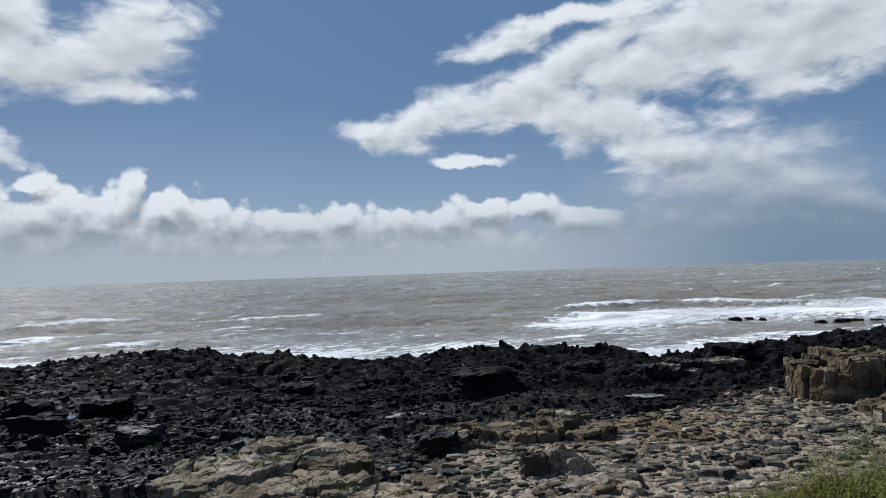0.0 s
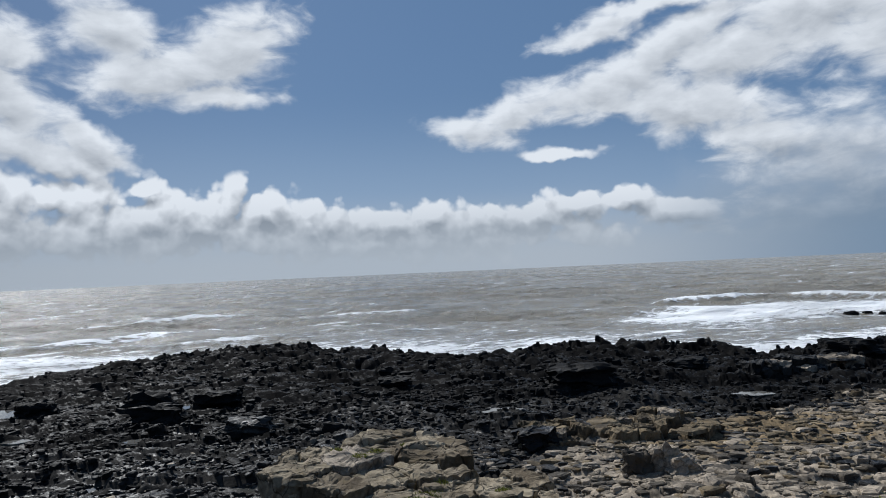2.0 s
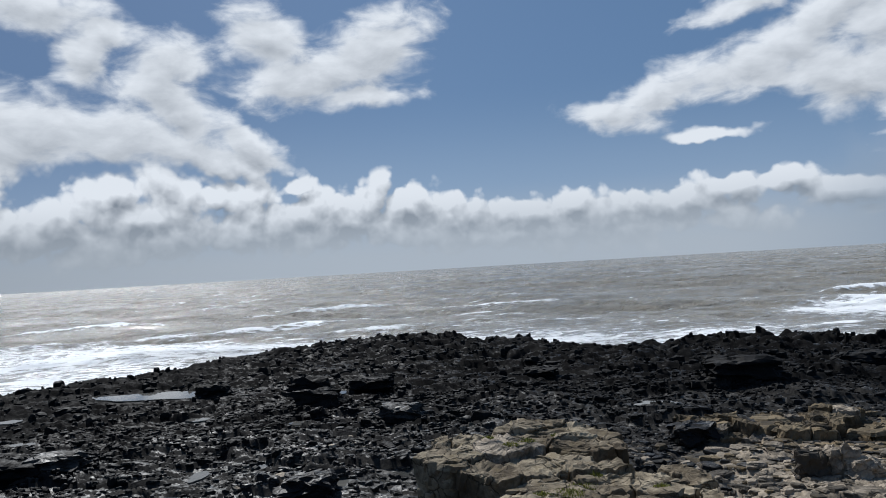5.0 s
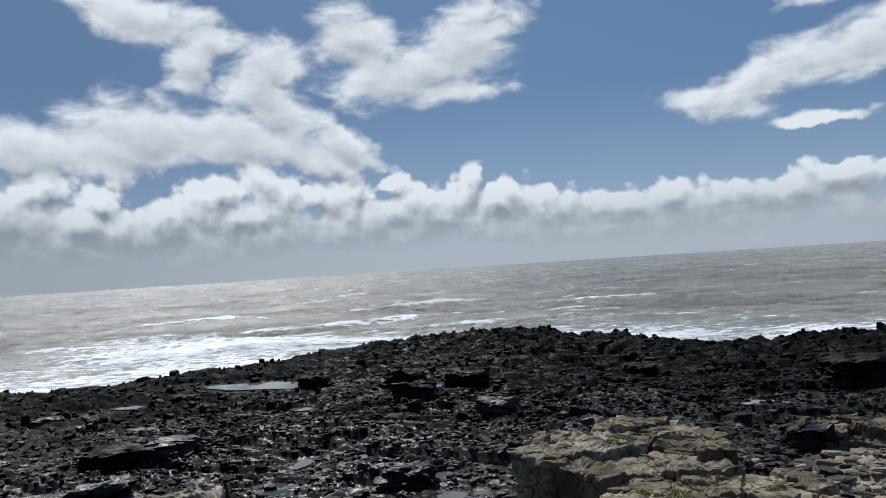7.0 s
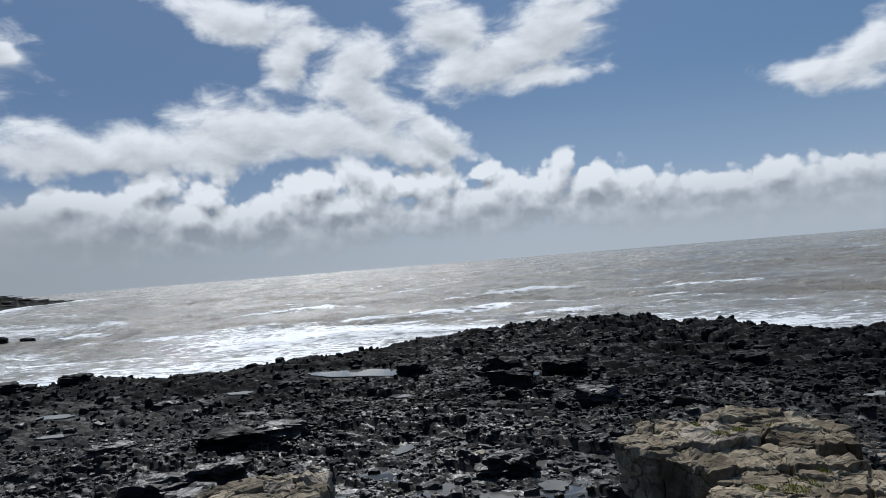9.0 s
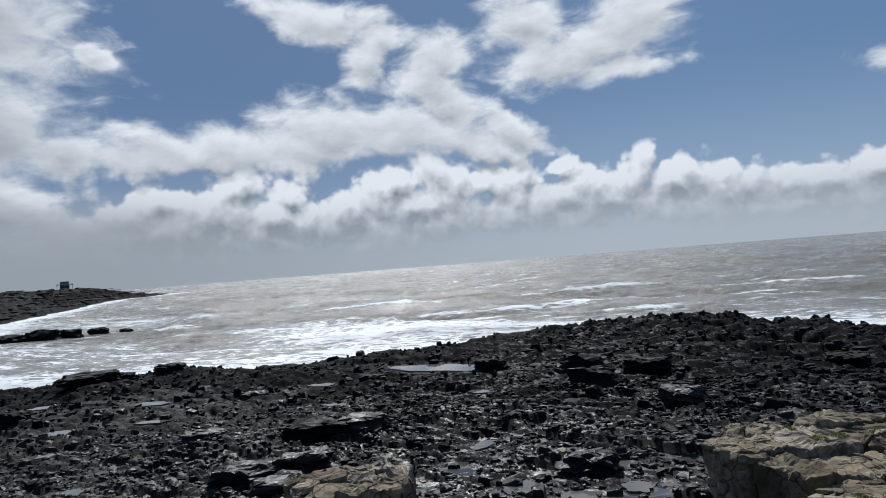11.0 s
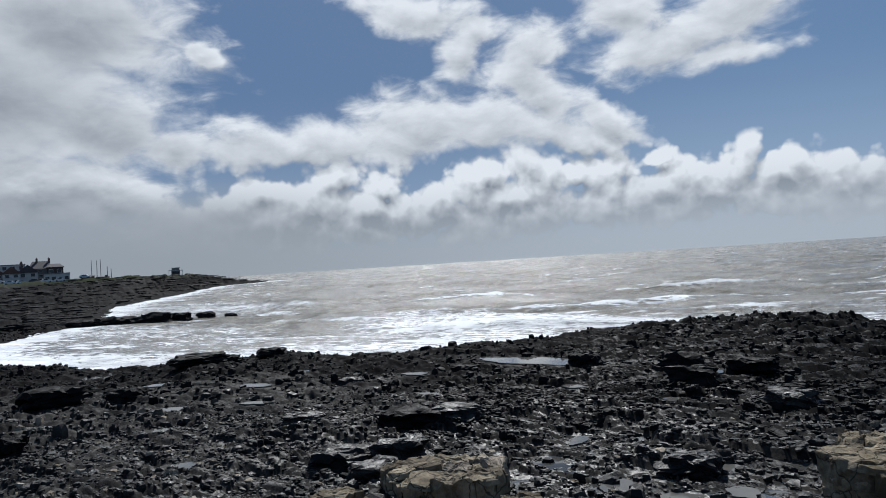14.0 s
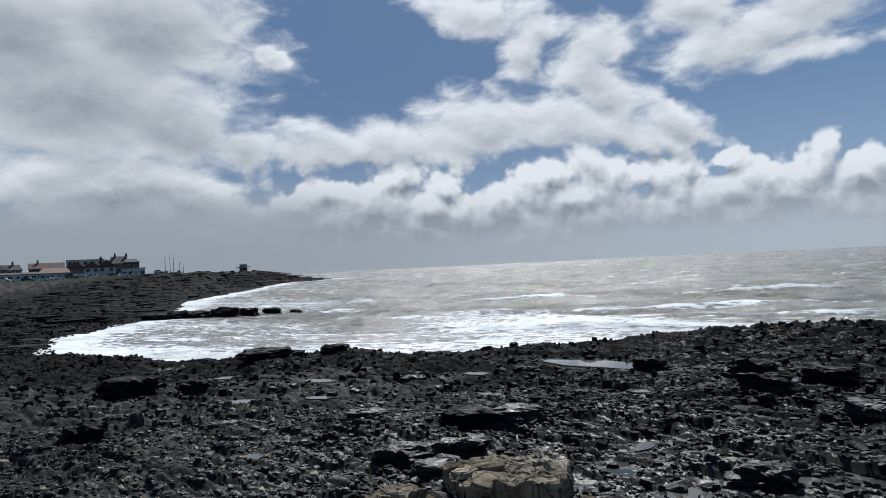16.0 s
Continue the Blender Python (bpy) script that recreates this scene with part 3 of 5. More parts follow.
BEARINGS = np.concatenate([np.arange(-39, 93, 0.145), np.arange(93, 321, 3.0)])
LAND = {}


def land_height(x, y):
    """The height, keeping what the ground's attributes need as well."""
    LAND["s"] = inland(x, y)
    broken, LAND["tone"], LAND["deep"] = crags(x, y, LAND["s"])
    return height(x, y, LAND["s"], broken)


ground = fan("ground", RADII, BEARINGS, land_height, GROUND, turf=turfed, tone=lambda x, y, z: LAND["tone"], weed=lambda x, y, z: weeded(x, y, LAND["s"]), ochre=lambda x, y, z: ochred(x, y),
             wet=lambda x, y, z: np.clip(1 - dryness(x, y, LAND["s"]), 0, 1) * (1 - 0.1 * smooth(-x, 62, 90)),
             puddle=lambda x, y, z: smooth(LAND["deep"], 0.01, 0.03) * (LAND["s"] > 1.5) * (z < 2.6) * (x > -60))
tagged(ground, "rocky wave-cut shore platform with gravel and grassy banks", "ground", kind="structure")


# breaking rollers: from, to, height
ROLLERS = [((-67, 51), (-36, 75), 0.6), ((-32, 93), (-14, 103), 0.45), ((-62, 88), (-44, 108), 0.8), ((15, 99), (34, 108), 0.9), ((34, 107), (60, 88), 0.8), ((-95, 62), (-70, 84), 0.5), ((-48, 58), (-24, 66), 0.4)]


def roller(x, y, row, wide):
    """1 along a roller's crest, falling off ahead of and behind it."""
    (ax, ay), (bx, by), tall = row
    dx, dy = bx - ax, by - ay
    n = math.hypot(dx, dy)
    along, off = ((x - ax) * dx + (y - ay) * dy) / n, ((x - ax) * -dy + (y - ay) * dx) / n
    off = off - 2.2 * rough_noise(along / 7 + ax, along / 13, 3)
    ends = smooth(along, -3, 6) * (1 - smooth(along, n - 6, n + 3))
    return np.exp(-np.where(off > 0, off / wide, off / (wide * 0.55)) ** 2) * ends


def swell(x, y):
    far = np.hypot(x, y)
    u, v = x * 0.30 + y * 0.95, x * 0.95 - y * 0.30
    w = 0.26 * np.sin(u * 0.23 + 2.6 * wavy(x / 40, y / 40) + 0.8 * np.sin(v * 0.05))
    crest = 1 - 2.6 * np.abs(rough_noise(u / 11.0 + 70, v / 19.0 + 20, 3))
    w = w + 0.42 * np.clip(crest, -0.4, 1) ** 3 * (0.35 + 0.65 * smooth(far, 60, 180)) + 0.42 * rough_noise(u / 3.0 + 40, v / 5.5 + 40, 3)
    w = w * (1 - smooth(far, 700, 2200) * 0.6) * (0.25 + 0.75 * smooth(-inland(x, y), 2, 30))
    for row in ROLLERS:
        w = w + 0.8 * row[2] * roller(x, y, row, 2.2)
    return w


def foaming(x, y, z):
    """Where white water lies: along the rocks, in the bay, on the bar off the right-hand ledges, on breaking crests."""
    off = -inland(x, y)
    f = np.maximum(1.25 * np.exp(-np.maximum(off, 0) / 10.0), 0.72 * np.exp(-np.maximum(off, 0) / 20.0))
    f = np.maximum(f, 0.62 * np.exp(-(((x + 135) / 42) ** 2 + ((y - 52) / 20) ** 2) ** 2))
    f = np.maximum(f, 0.60 * np.exp(-(((x + 78) / 34) ** 2 + ((y - 24) / 16) ** 2) ** 2))
    f = np.maximum(f, 0.74 * np.exp(-(((x + 46) / 28) ** 2 + ((y - 46) / 14) ** 2) ** 2))
    for row in ROLLERS:
        f = np.maximum(f, 0.70 * roller(x, y, row, 2.0))
        f = np.maximum(f, 0.42 * roller(x, y, row, 8.0))
    bar = y - (70 + 0.62 * x - 0.72 * np.maximum(x - 30, 0))
    f = np.maximum(f, 1.2 * np.exp(-np.where(bar > 0, bar / 9, bar / 19) ** 2) * smooth(x, 0, 20))
    f = np.maximum(f, 0.45 * np.exp(-((y - 60 - 0.1 * x) / 10) ** 2) * smooth(-x, -5, 5) * smooth(x, -50, -20))
    surf = off - 5 * rough_noise(x / 12, y / 12)
    f = np.maximum(f, 0.85 * np.exp(-np.abs(surf) / 13) * smooth(-x, 100, 130))
    crest = smooth(z, 0.40, 0.75) * 0.55 * (1 - smooth(np.hypot(x, y), 500, 900))
    return f + crest - 0.12


SEA_RADII, SEA_BEARINGS = growing(14, 260, 0.0085) + growing(260, 900, 0.012) + growing(900, 4800, 0.05), np.concatenate([np.arange(-40, 94, 0.25), np.arange(94, 320, 4.0)])
sea = fan("sea", SEA_RADII, SEA_BEARINGS, swell, SEA, foam=foaming)
sea.data.polygons.foreach_set("use_smooth", np.ones(len(sea.data.polygons), bool))
tagged(sea, "choppy grey-brown sea with white surf along the rocks", "sea", kind="structure")


# ---- loose slabs and ledges of the platform ----
rng = np.random.RandomState(11)


def slab_arrays(x, y, z, a, b, h, yaw, tip, lean, jag, k=5):
    """Angular slabs as one vertex and face array: k-sided, three rings and a broken top."""
    n = len(x)
    ang = (np.arange(k)[None, :] + rng.uniform(-0.32, 0.32, (n, k))) * (2 * math.pi / k)
    rad = 1 + rng.uniform(-1, 1, (n, k)) * jag[:, None]
    ux, uy = np.cos(ang) * rad * a[:, None], np.sin(ang) * rad * b[:, None]
    rings = []
    for grow, up, shake in ((1.12, -1.0, 0.0), (1.0, 0.58, 0.30), (0.76, 1.0, 0.34)):
        gx = ux * grow * (1 + rng.uniform(-1, 1, (n, k)) * 0.10)
        gy = uy * grow * (1 + rng.uniform(-1, 1, (n, k)) * 0.10)
        gz = h[:, None] * (up + rng.uniform(-1, 1, (n, k)) * shake)
        rings.append((gx, gy, gz))
    top = (rng.uniform(-0.15, 0.15, (n, 1)) * a[:, None], rng.uniform(-0.15, 0.15, (n, 1)) * b[:, None], h[:, None] * (1.05 + rng.uniform(-0.4, 0.4, (n, 1))))
    px, py, pz = (np.concatenate([r[i] for r in rings] + [top[i]], 1) for i in range(3))
    pz = pz + px * np.tan(tip)[:, None] + py * np.tan(lean)[:, None]
    c, s = np.cos(yaw)[:, None], np.sin(yaw)[:, None]
    co = np.stack([px * c - py * s + x[:, None], px * s + py * c + y[:, None], pz + z[:, None]], -1)
    faces = []
    for ring in range(2):
        for i in range(k):
            j = (i + 1) % k
            faces.append((ring * k + i, ring * k + j, (ring + 1) * k + j, (ring + 1) * k + i))
    caps = [(2 * k + i, 2 * k + (i + 1) % k, 3 * k) for i in range(k)]
    return co, faces, caps


def mesh_of(name, co, faces, mats, slots=None, smooth_shade=False):
    me = bpy.data.meshes.new(name)
    me.from_pydata(co, [], faces)
    for m in mats:
        me.materials.append(m)
    if slots is not None:
        me.polygons.foreach_set("material_index", slots)
    if smooth_shade:
        me.polygons.foreach_set("use_smooth", [True] * len(faces))
    me.update()
    return me


# large outcrops: name, plan, top, size of a block, stone, label
OUTCROPS = [
    ("limestone_outcrop", [(-5.9, 13.5), (-6.1, 15.8), (-4.9, 16.6), (-4.6, 17.5), (-3.6, 17.7), (-3.2, 16.8), (-2.3, 17.0), (-1.6, 15.1), (-3.2, 14.3), (-3.6, 12.6)], 1.92, 0.80, 4,
     "pale weathered limestone outcrop with square joints and yellow plants"),
    ("limestone_outcrop", [(-3.7, 10.8), (-3.6, 12.4), (-3.1, 14.2), (-1.2, 15.0), (0.0, 14.0), (0.3, 11.2)], 1.76, 0.72, 4,
     "low pale limestone ledge with cracks and small plants"),
    ("limestone_outcrop", [(-13.5, 8.8), (-13.3, 10.0), (-12.6, 10.9), (-11.6, 11.2), (-10.8, 10.2), (-10.9, 9.1), (-12.2, 8.6)], 1.48, 0.62, 4,
     "small tan limestone outcrop with split top"),
    ("limestone_outcrop", [(-13.3, 6.7), (-13.7, 7.6), (-12.4, 8.3), (-10.6, 8.9), (-10.2, 10.0), (-9.1, 10.2), (-8.8, 9.0), (-10.5, 7.4), (-11.6, 6.6)], 1.28, 0.55, 4,
     "low row of tan limestone blocks with yellow lichen"),
    ("limestone_outcrop", [(12.5, 24.4), (13.1, 23.7), (13.8, 23.6), (14.0, 26.4), (12.8, 26.2)], 2.2, 0.42, 3, "stepped brown limestone stack"),
    ("limestone_outcrop", [(13.9, 23.8), (15.0, 24.0), (16.5, 24.8), (16.7, 26.6), (14.0, 26.8)], 2.55, 0.5, 3, "tall brown limestone stack standing on the ledges"),
    ("limestone_outcrop", [(13.0, 20.6), (13.2, 22.6), (16.0, 23.4), (21.0, 25.6), (24.0, 24.0), (18.0, 20.0)], 1.50, 0.6, 3, "broad brown limestone ledge"),
    ("limestone_outcrop", [(-1.0, 19.7), (-0.8, 21.8), (2.8, 22.4), (5.4, 21.6), (4.6, 20.3), (2.0, 19.9)], 1.22, 0.40, 3, "ochre limestone ledge with a shaded front"),
    ("limestone_outcrop", [(8.2, 29.5), (8.4, 31.5), (12.8, 33.0), (13.6, 31.4)], 1.5, 0.5, 1, "dark grey rock ledge"),
]


def within(poly, x, y, grow=0.0):
    p = np.array(poly)
    c = p.mean(0)
    p = c + (p - c) * (1 + grow)
    inside = np.zeros(np.shape(x), bool)
    for (ax, ay), (bx, by) in zip(p, np.roll(p, -1, 0)):
        inside ^= ((ay > y) != (by > y)) & (x < (bx - ax) * (y - ay) / (by - ay + 1e-12) + ax)
    return inside


def in_blocks(x, y):
    """Room kept free for the large outcrops."""
    busy = np.zeros(np.shape(x), bool)
    for row in OUTCROPS:
        busy |= within(row[1], x, y, 0.02)
    return busy


def scatter(count, lo, hi):
    """Even random places on the platform between two distances from the bank, seaward of it."""
    x, y = rng.uniform(-min(112, hi), min(40, hi), count * 6), rng.uniform(-4, min(54, hi), count * 6)
    d = np.hypot(x, y)
    s = inland(x, y)
    az = np.arctan2(-x, y)
    ok = (s > -0.7) & (d > lo) & (d < hi) & (y > bank_edge(x) + 1.6) & (az > radians(-40)) & (az < radians(94)) & (pool_depth(x, y) < 0.85) & ~in_blocks(x, y)
    x, y = x[ok], y[ok]
    ok = (crags(x, y, s[ok])[2] < 0.0) | (rng.rand(len(x)) < 0.35)
    for pool in FLOODS:
        ok &= (pool_reach(x, y, pool) > 1.0) | (rng.rand(len(x)) < 0.5)
    return x[ok][:count], y[ok][:count]


def strew(name, count, lo, hi, size, label, thick=1.0):
    x, y = scatter(count, lo, hi)
    n = len(x)
    s, wet = inland(x, y), wetness(x, y)
    left = bay_side(x, y)  # boulders and gravel in the bay, bedded slabs elsewhere
    edge = 1 - smooth(s, 2, 13)
    a = size * np.minimum(rng.lognormal(0, 0.5, n), 2.6) * (1.7 - 0.7 * wet) * (1 - 0.2 * edge)
    b = a * rng.uniform(0.38, 0.9, n)
    h = thick * a * rng.uniform(0.22, 0.6, n) * (1 + 0.4 * edge * (1 - left) + 0.1 * left)
    h = h * (0.48 + 0.52 * wet)
    clump = rough_noise(x / 2.0 + 90, y / 1.6 + 30, 3)
    h = h * (1 + np.clip(clump, -0.4, 1.2))
    yaw = radians(8) + rng.normal(0, 0.35, n) + rng.uniform(-1, 1, n) * 1.2 * left
    wild = 0.05 + 0.05 * wet + 0.08 * edge * (1 - left) + 0.07 * left
    tip, lean = (np.clip(rng.normal(0, 1, n) * wild, -0.45, 0.45) for _ in range(2))
    z = height(x, y) + h * 0.15
    co, faces, caps = slab_arrays(x, y, z, a, b, h, yaw, tip, lean, 0.16 + 0.14 * edge)
    pick = rng.rand(n)
    ochre = np.exp(-(((x - 5.0) / 5.0) ** 2 + ((y - 21.5) / 3.2) ** 2))
    kind = np.where(wet > 0.35 + 0.5 * pick, np.where(s < 22 + 5 * smooth(-x, 4, 14) - 11 * left + 9 * (rng.rand(n) - 0.5), 0, 1), 2)
    kind = np.where((kind == 1) & (pick > 0.93), 2, kind)
    kind = np.where((kind == 2) & (rng.rand(n) < 0.22 * smooth(y, 14, 20)), 1, kind)
    kind = np.where((kind == 2) & (rng.rand(n) < 0.8 * ochre + 0.08), 3, kind)
    return co, faces, caps, kind


def joined(name, parts, label):
    co, faces, caps, kind = parts
    n, v = co.shape[:2]
    base = np.arange(n)[:, None, None] * v
    quads = (np.array(faces)[None] + base).reshape(-1, 4).tolist()
    tris = (np.array(caps)[None] + base).reshape(-1, 3).tolist()
    slots = np.concatenate([np.repeat(kind, len(faces)), np.repeat(kind, len(caps))])
    return tagged(new(name, mesh_of(name, co.reshape(-1, 3).tolist(), quads + tris, ROCKS, slots)), label, "rocks", kind="stuff")


joined("shore_ledges", strew("ledges", 300, 9, 45, 0.15, "", 0.7), "broad thin ledges of the shore platform")
joined("far_shore_rocks", strew("far", 13000, 27, 115, 0.105, "", 1.1), "black weed-covered rocks along the water's edge")
joined("middle_shore_rocks", strew("mid", 17000, 13.5, 28, 0.072, "", 0.75), "dark wet slabs and boulders on the shore")
joined("near_shore_rocks", strew("near", 3000, 7, 15, 0.065, ""), "broken grey slabs and stones below the bank")
joined("shore_shingle", strew("small", 13000, 8, 30, 0.042, ""), "small stones strewn between the slabs")


# ---- outcrops of jointed limestone ----
def thing(name, label, category, at=(0, 0, 0), turn=0.0, group=""):
    ob = new(name)
    ob.matrix_world = pose(*at, 0, 0, turn)
    return tagged(ob, label, category, group)


def part(name, me, parent, label=""):
    ob = new(name, me)
    ob.parent = parent
    if label:
        tagged(ob, label)
    return ob


def clip_poly(poly, nx, ny, d):
    """The part of a polygon with nx * x + ny * y <= d."""
    out = []
    for (ax, ay), (bx, by) in zip(poly, poly[1:] + poly[:1]):
        fa, fb = nx * ax + ny * ay - d, nx * bx + ny * by - d
        if fa <= 0:
            out.append((ax, ay))
        if fa * fb < 0:
            t = fa / (fa - fb)
            out.append((ax + (bx - ax) * t, ay + (by - ay) * t))
    return out


def weathered_block(poly, cx, cy, z0, z1, seed, fine=0.085):
    """A block with the plan poly: worn top rim, uneven faces. The wear follows the place, so that neighbours keep their joints."""
    r = random.Random(seed)
    c = np.mean(np.array(poly), 0)
    pts = []
    for (ax, ay), (bx, by) in zip(poly, poly[1:] + poly[:1]):
        k = max(1, round(math.hypot(bx - ax, by - ay) / fine))
        pts += [(ax + (bx - ax) * i / k, ay + (by - ay) * i / k) for i in range(k)]
    n = len(pts)
    h = z1 - z0
    levels = max(2, round(h / 0.16))
    spec = [(1.0, z0 + (h - 0.03) * i / levels) for i in range(levels + 1)]
    spec += [(0.992, z1 - 0.012), (0.965, z1), (0.82, z1), (0.62, z1), (0.42, z1), (0.2, z1)]
    tip, lean = r.uniform(-0.025, 0.025), r.uniform(-0.025, 0.025)
    co, faces = [], []
    for grow, z in spec:
        for x, y in pts:
            px, py = c[0] + (x - c[0]) * grow, c[1] + (y - c[1]) * grow
            at = Vector((px + cx, py + cy, 0))
            w = noise.noise_vector(at * 0.9) * 0.12 + noise.noise_vector(Vector((at.x * 2.6, at.y * 2.6, z * 1.5))) * 0.10
            w = w + noise.noise_vector(Vector((at.x * 6, at.y * 6, z * 6 + seed))) * 0.075
            bumpy = noise.noise(at * 1.1 + Vector((3, 3, 3))) * 0.14 + abs(noise.noise(at * 2.7)) * 0.12 + noise.noise(at * 7.0) * 0.055 + noise.noise(at * 15.0) * 0.03
            up = max(0.0, (z - z0) / h)
            co.append((px + w.x, py + w.y, z + up * (bumpy + (px - c[0]) * tip + (py - c[1]) * lean)))
    co.append((float(np.mean([v[0] for v in co[-n:]])), float(np.mean([v[1] for v in co[-n:]])), float(np.mean([v[2] for v in co[-n:]]))))
    for ring in range(len(spec) - 1):
        for i in range(n):
            j = (i + 1) % n
            faces.append((ring * n + i, ring * n + j, (ring + 1) * n + j, (ring + 1) * n + i))
    last = (len(spec) - 1) * n
    faces += [(last + i, last + (i + 1) % n, len(co) - 1) for i in range(n)]
    return co, faces


def outcrop(name, plan, top, size, stone, label, seed):
    """Jointed limestone: irregular blocks in one or more beds."""
    r = random.Random(seed)
    p = np.array(plan)
    lo, hi = p.min(0), p.max(0)
    root = thing(name, label, "rock outcrop", (float(p[:, 0].mean()), float(p[:, 1].mean()), 0.0), group="limestone outcrops")
    seeds = []
    for gx in np.arange(lo[0] - size / 2, hi[0] + size, size * 1.5):
        for gy in np.arange(lo[1] - size / 2, hi[1] + size, size * 0.8):
            if r.random() < 0.8:
                seeds.append((gx + r.uniform(-0.6, 0.6) * size, gy + r.uniform(-0.6, 0.6) * size))
    beds = sorted(top - q for q in (0.27, 0.56, 0.82, 1.12, 1.38, 1.68, 1.96) if top - q > 0.7)
    cx, cy = root.matrix_world.translation.xy
    ring = [tuple(q) for q in p]
    if sum(ax * by - bx * ay for (ax, ay), (bx, by) in zip(ring, ring[1:] + ring[:1])) < 0:
        ring = ring[::-1]
    hull = [(q, w) for q in ring for w in ring if q != w and all((w[0] - q[0]) * (v[1] - q[1]) - (w[1] - q[1]) * (v[0] - q[0]) >= -1e-9 for v in ring)]
    for i, (sx, sy) in enumerate(seeds):
        if not within(plan, np.array([sx]), np.array([sy]), 0.25)[0]:
            continue
        cell = [(sx - 1.6 * size, sy - size), (sx + 1.6 * size, sy - size), (sx + 1.6 * size, sy + size), (sx - 1.6 * size, sy + size)]
        for k, (ox, oy) in enumerate(seeds):
            if k != i and abs(ox - sx) < 3 * size and abs(oy - sy) < 3 * size and len(cell) > 2:
                cell = clip_poly(cell, ox - sx, oy - sy, (ox * ox + oy * oy - sx * sx - sy * sy) / 2)
        for (ax, ay), (bx, by) in hull:
            if len(cell) > 2:
                cell = clip_poly(cell, by - ay, ax - bx, (by - ay) * ax + (ax - bx) * ay)
        spread = abs(sum(ax * by - bx * ay for (ax, ay), (bx, by) in zip(cell, cell[1:] + cell[:1]))) / 2 if len(cell) > 2 else 0.0
        if spread < 0.18 * size * size:
            continue
        m = np.mean(np.array(cell), 0)
        cell = [tuple(m + (np.array(q) - m) * (1 - 0.006 / size)) for q in cell]
        cell = [(x - cx, y - cy) for x, y in cell]
        step_up = noise.noise(Vector((m[0] * 0.8, m[1] * 0.8, seed)))
        z1 = top + (0.10 if step_up > 0.15 else -0.10 if step_up < -0.2 else 0.0) + (r.uniform(-0.24, 0.12) if stone != 4 else 0.0) + r.uniform(-0.03, 0.02)
        cuts = [0.35]
        for level in beds:
            if level < z1 - 0.2 and r.random() < 0.8:
                cuts.append(level + r.uniform(-0.02, 0.02))
        cuts.append(z1)
        for b in range(len(cuts) - 1):
            q = np.mean(np.array(cell), 0)
            g = 1 + r.uniform(-0.09, 0.015)
            layer = [tuple(q + (np.array(v) - q) * g) for v in cell]
            co, faces = weathered_block(layer, cx, cy, cuts[b] - 0.10 * (b > 0), cuts[b + 1] - 0.01, seed * 31 + i + 7 * b)
            part("block", mesh_of("block", co, faces, [ROCKS[stone] if r.random() > 0.1 else ROCKS[2]]), root)
    # thin broken slabs lying on the top
    area = 0.5 * abs(float(np.dot(p[:, 0], np.roll(p[:, 1], 1)) - np.dot(p[:, 1], np.roll(p[:, 0], 1))))
    k, tries = 0, 0
    while k < int(area * 1.5) and tries < 900:
        tries += 1
        x, y = r.uniform(lo[0], hi[0]), r.uniform(lo[1], hi[1])
        if within(plan, np.array([x]), np.array([y]), -0.08)[0]:
            one = np.ones(1)
            a = r.choice((0.10, 0.22, 0.34, 0.5))
            co, faces, caps = slab_arrays((x - cx) * one, (y - cy) * one, (top + 0.16 * noise.noise(Vector((x * 1.1 + 3, y * 1.1 + 3, 3))) - 0.02) * one, a * one, a * r.uniform(0.5, 0.9) * one,
                                          r.uniform(0.03, 0.075) * one, r.uniform(-0.5, 0.5) * one, r.uniform(-0.1, 0.1) * one, r.uniform(-0.1, 0.1) * one, 0.22 * one, k=9)
            part("slab", mesh_of("slab", co[0].tolist(), faces + caps, [ROCKS[stone]]), root)
            k += 1
    return root


for k, row in enumerate(OUTCROPS):
    outcrop(*row, 100 + k)


# ---- single boulders ----
def boulder(x, y, a, b, h, turn, stone, label, seed, sink=0.24):
    """A rough, layered boulder a by b wide and h high, standing on the ground."""
    bm = bmesh.new()
    bmesh.ops.create_icosphere(bm, subdivisions=4, radius=1.0)
    for v in bm.verts:
        p = v.co.copy()
        m = max(abs(p.x), abs(p.y), abs(p.z) * 1.05)
        p = p.lerp(p / m, 0.72)  # towards a squared block
        w = noise.noise_vector(p * 1.5 + Vector((seed, 0, 0))) * 0.36 + noise.noise_vector(p * 3.6 + Vector((seed, 9, 0))) * 0.2 + noise.noise_vector(p * 8.5 + Vector((seed, 2, 0))) * 0.08
        p = p + w
        bed = math.floor(p.z * 3.2 + 0.4 * noise.noise(p * 1.2 + Vector((0, seed, 0))))
        k = 1 + 0.09 * math.sin(bed * 12.9 + seed)
        v.co = (p.x * a / 2 * k, p.y * b / 2 * k, (p.z + 1) * h / 2 - sink * h)
        if p.z < 0:
            v.co.x, v.co.y = v.co.x * 1.12, v.co.y * 1.12
    z = float(height(np.array([x]), np.array([y]))[0])
    me = bpy.data.meshes.new("boulder")
    bm.to_mesh(me)
    bm.free()
    me.materials.append(ROCKS[stone])
    ob = new("boulder", me)
    ob.matrix_world = pose(x, y, z, 0, 0, turn)
    return tagged(ob, label, "boulder", "boulders on the shore")


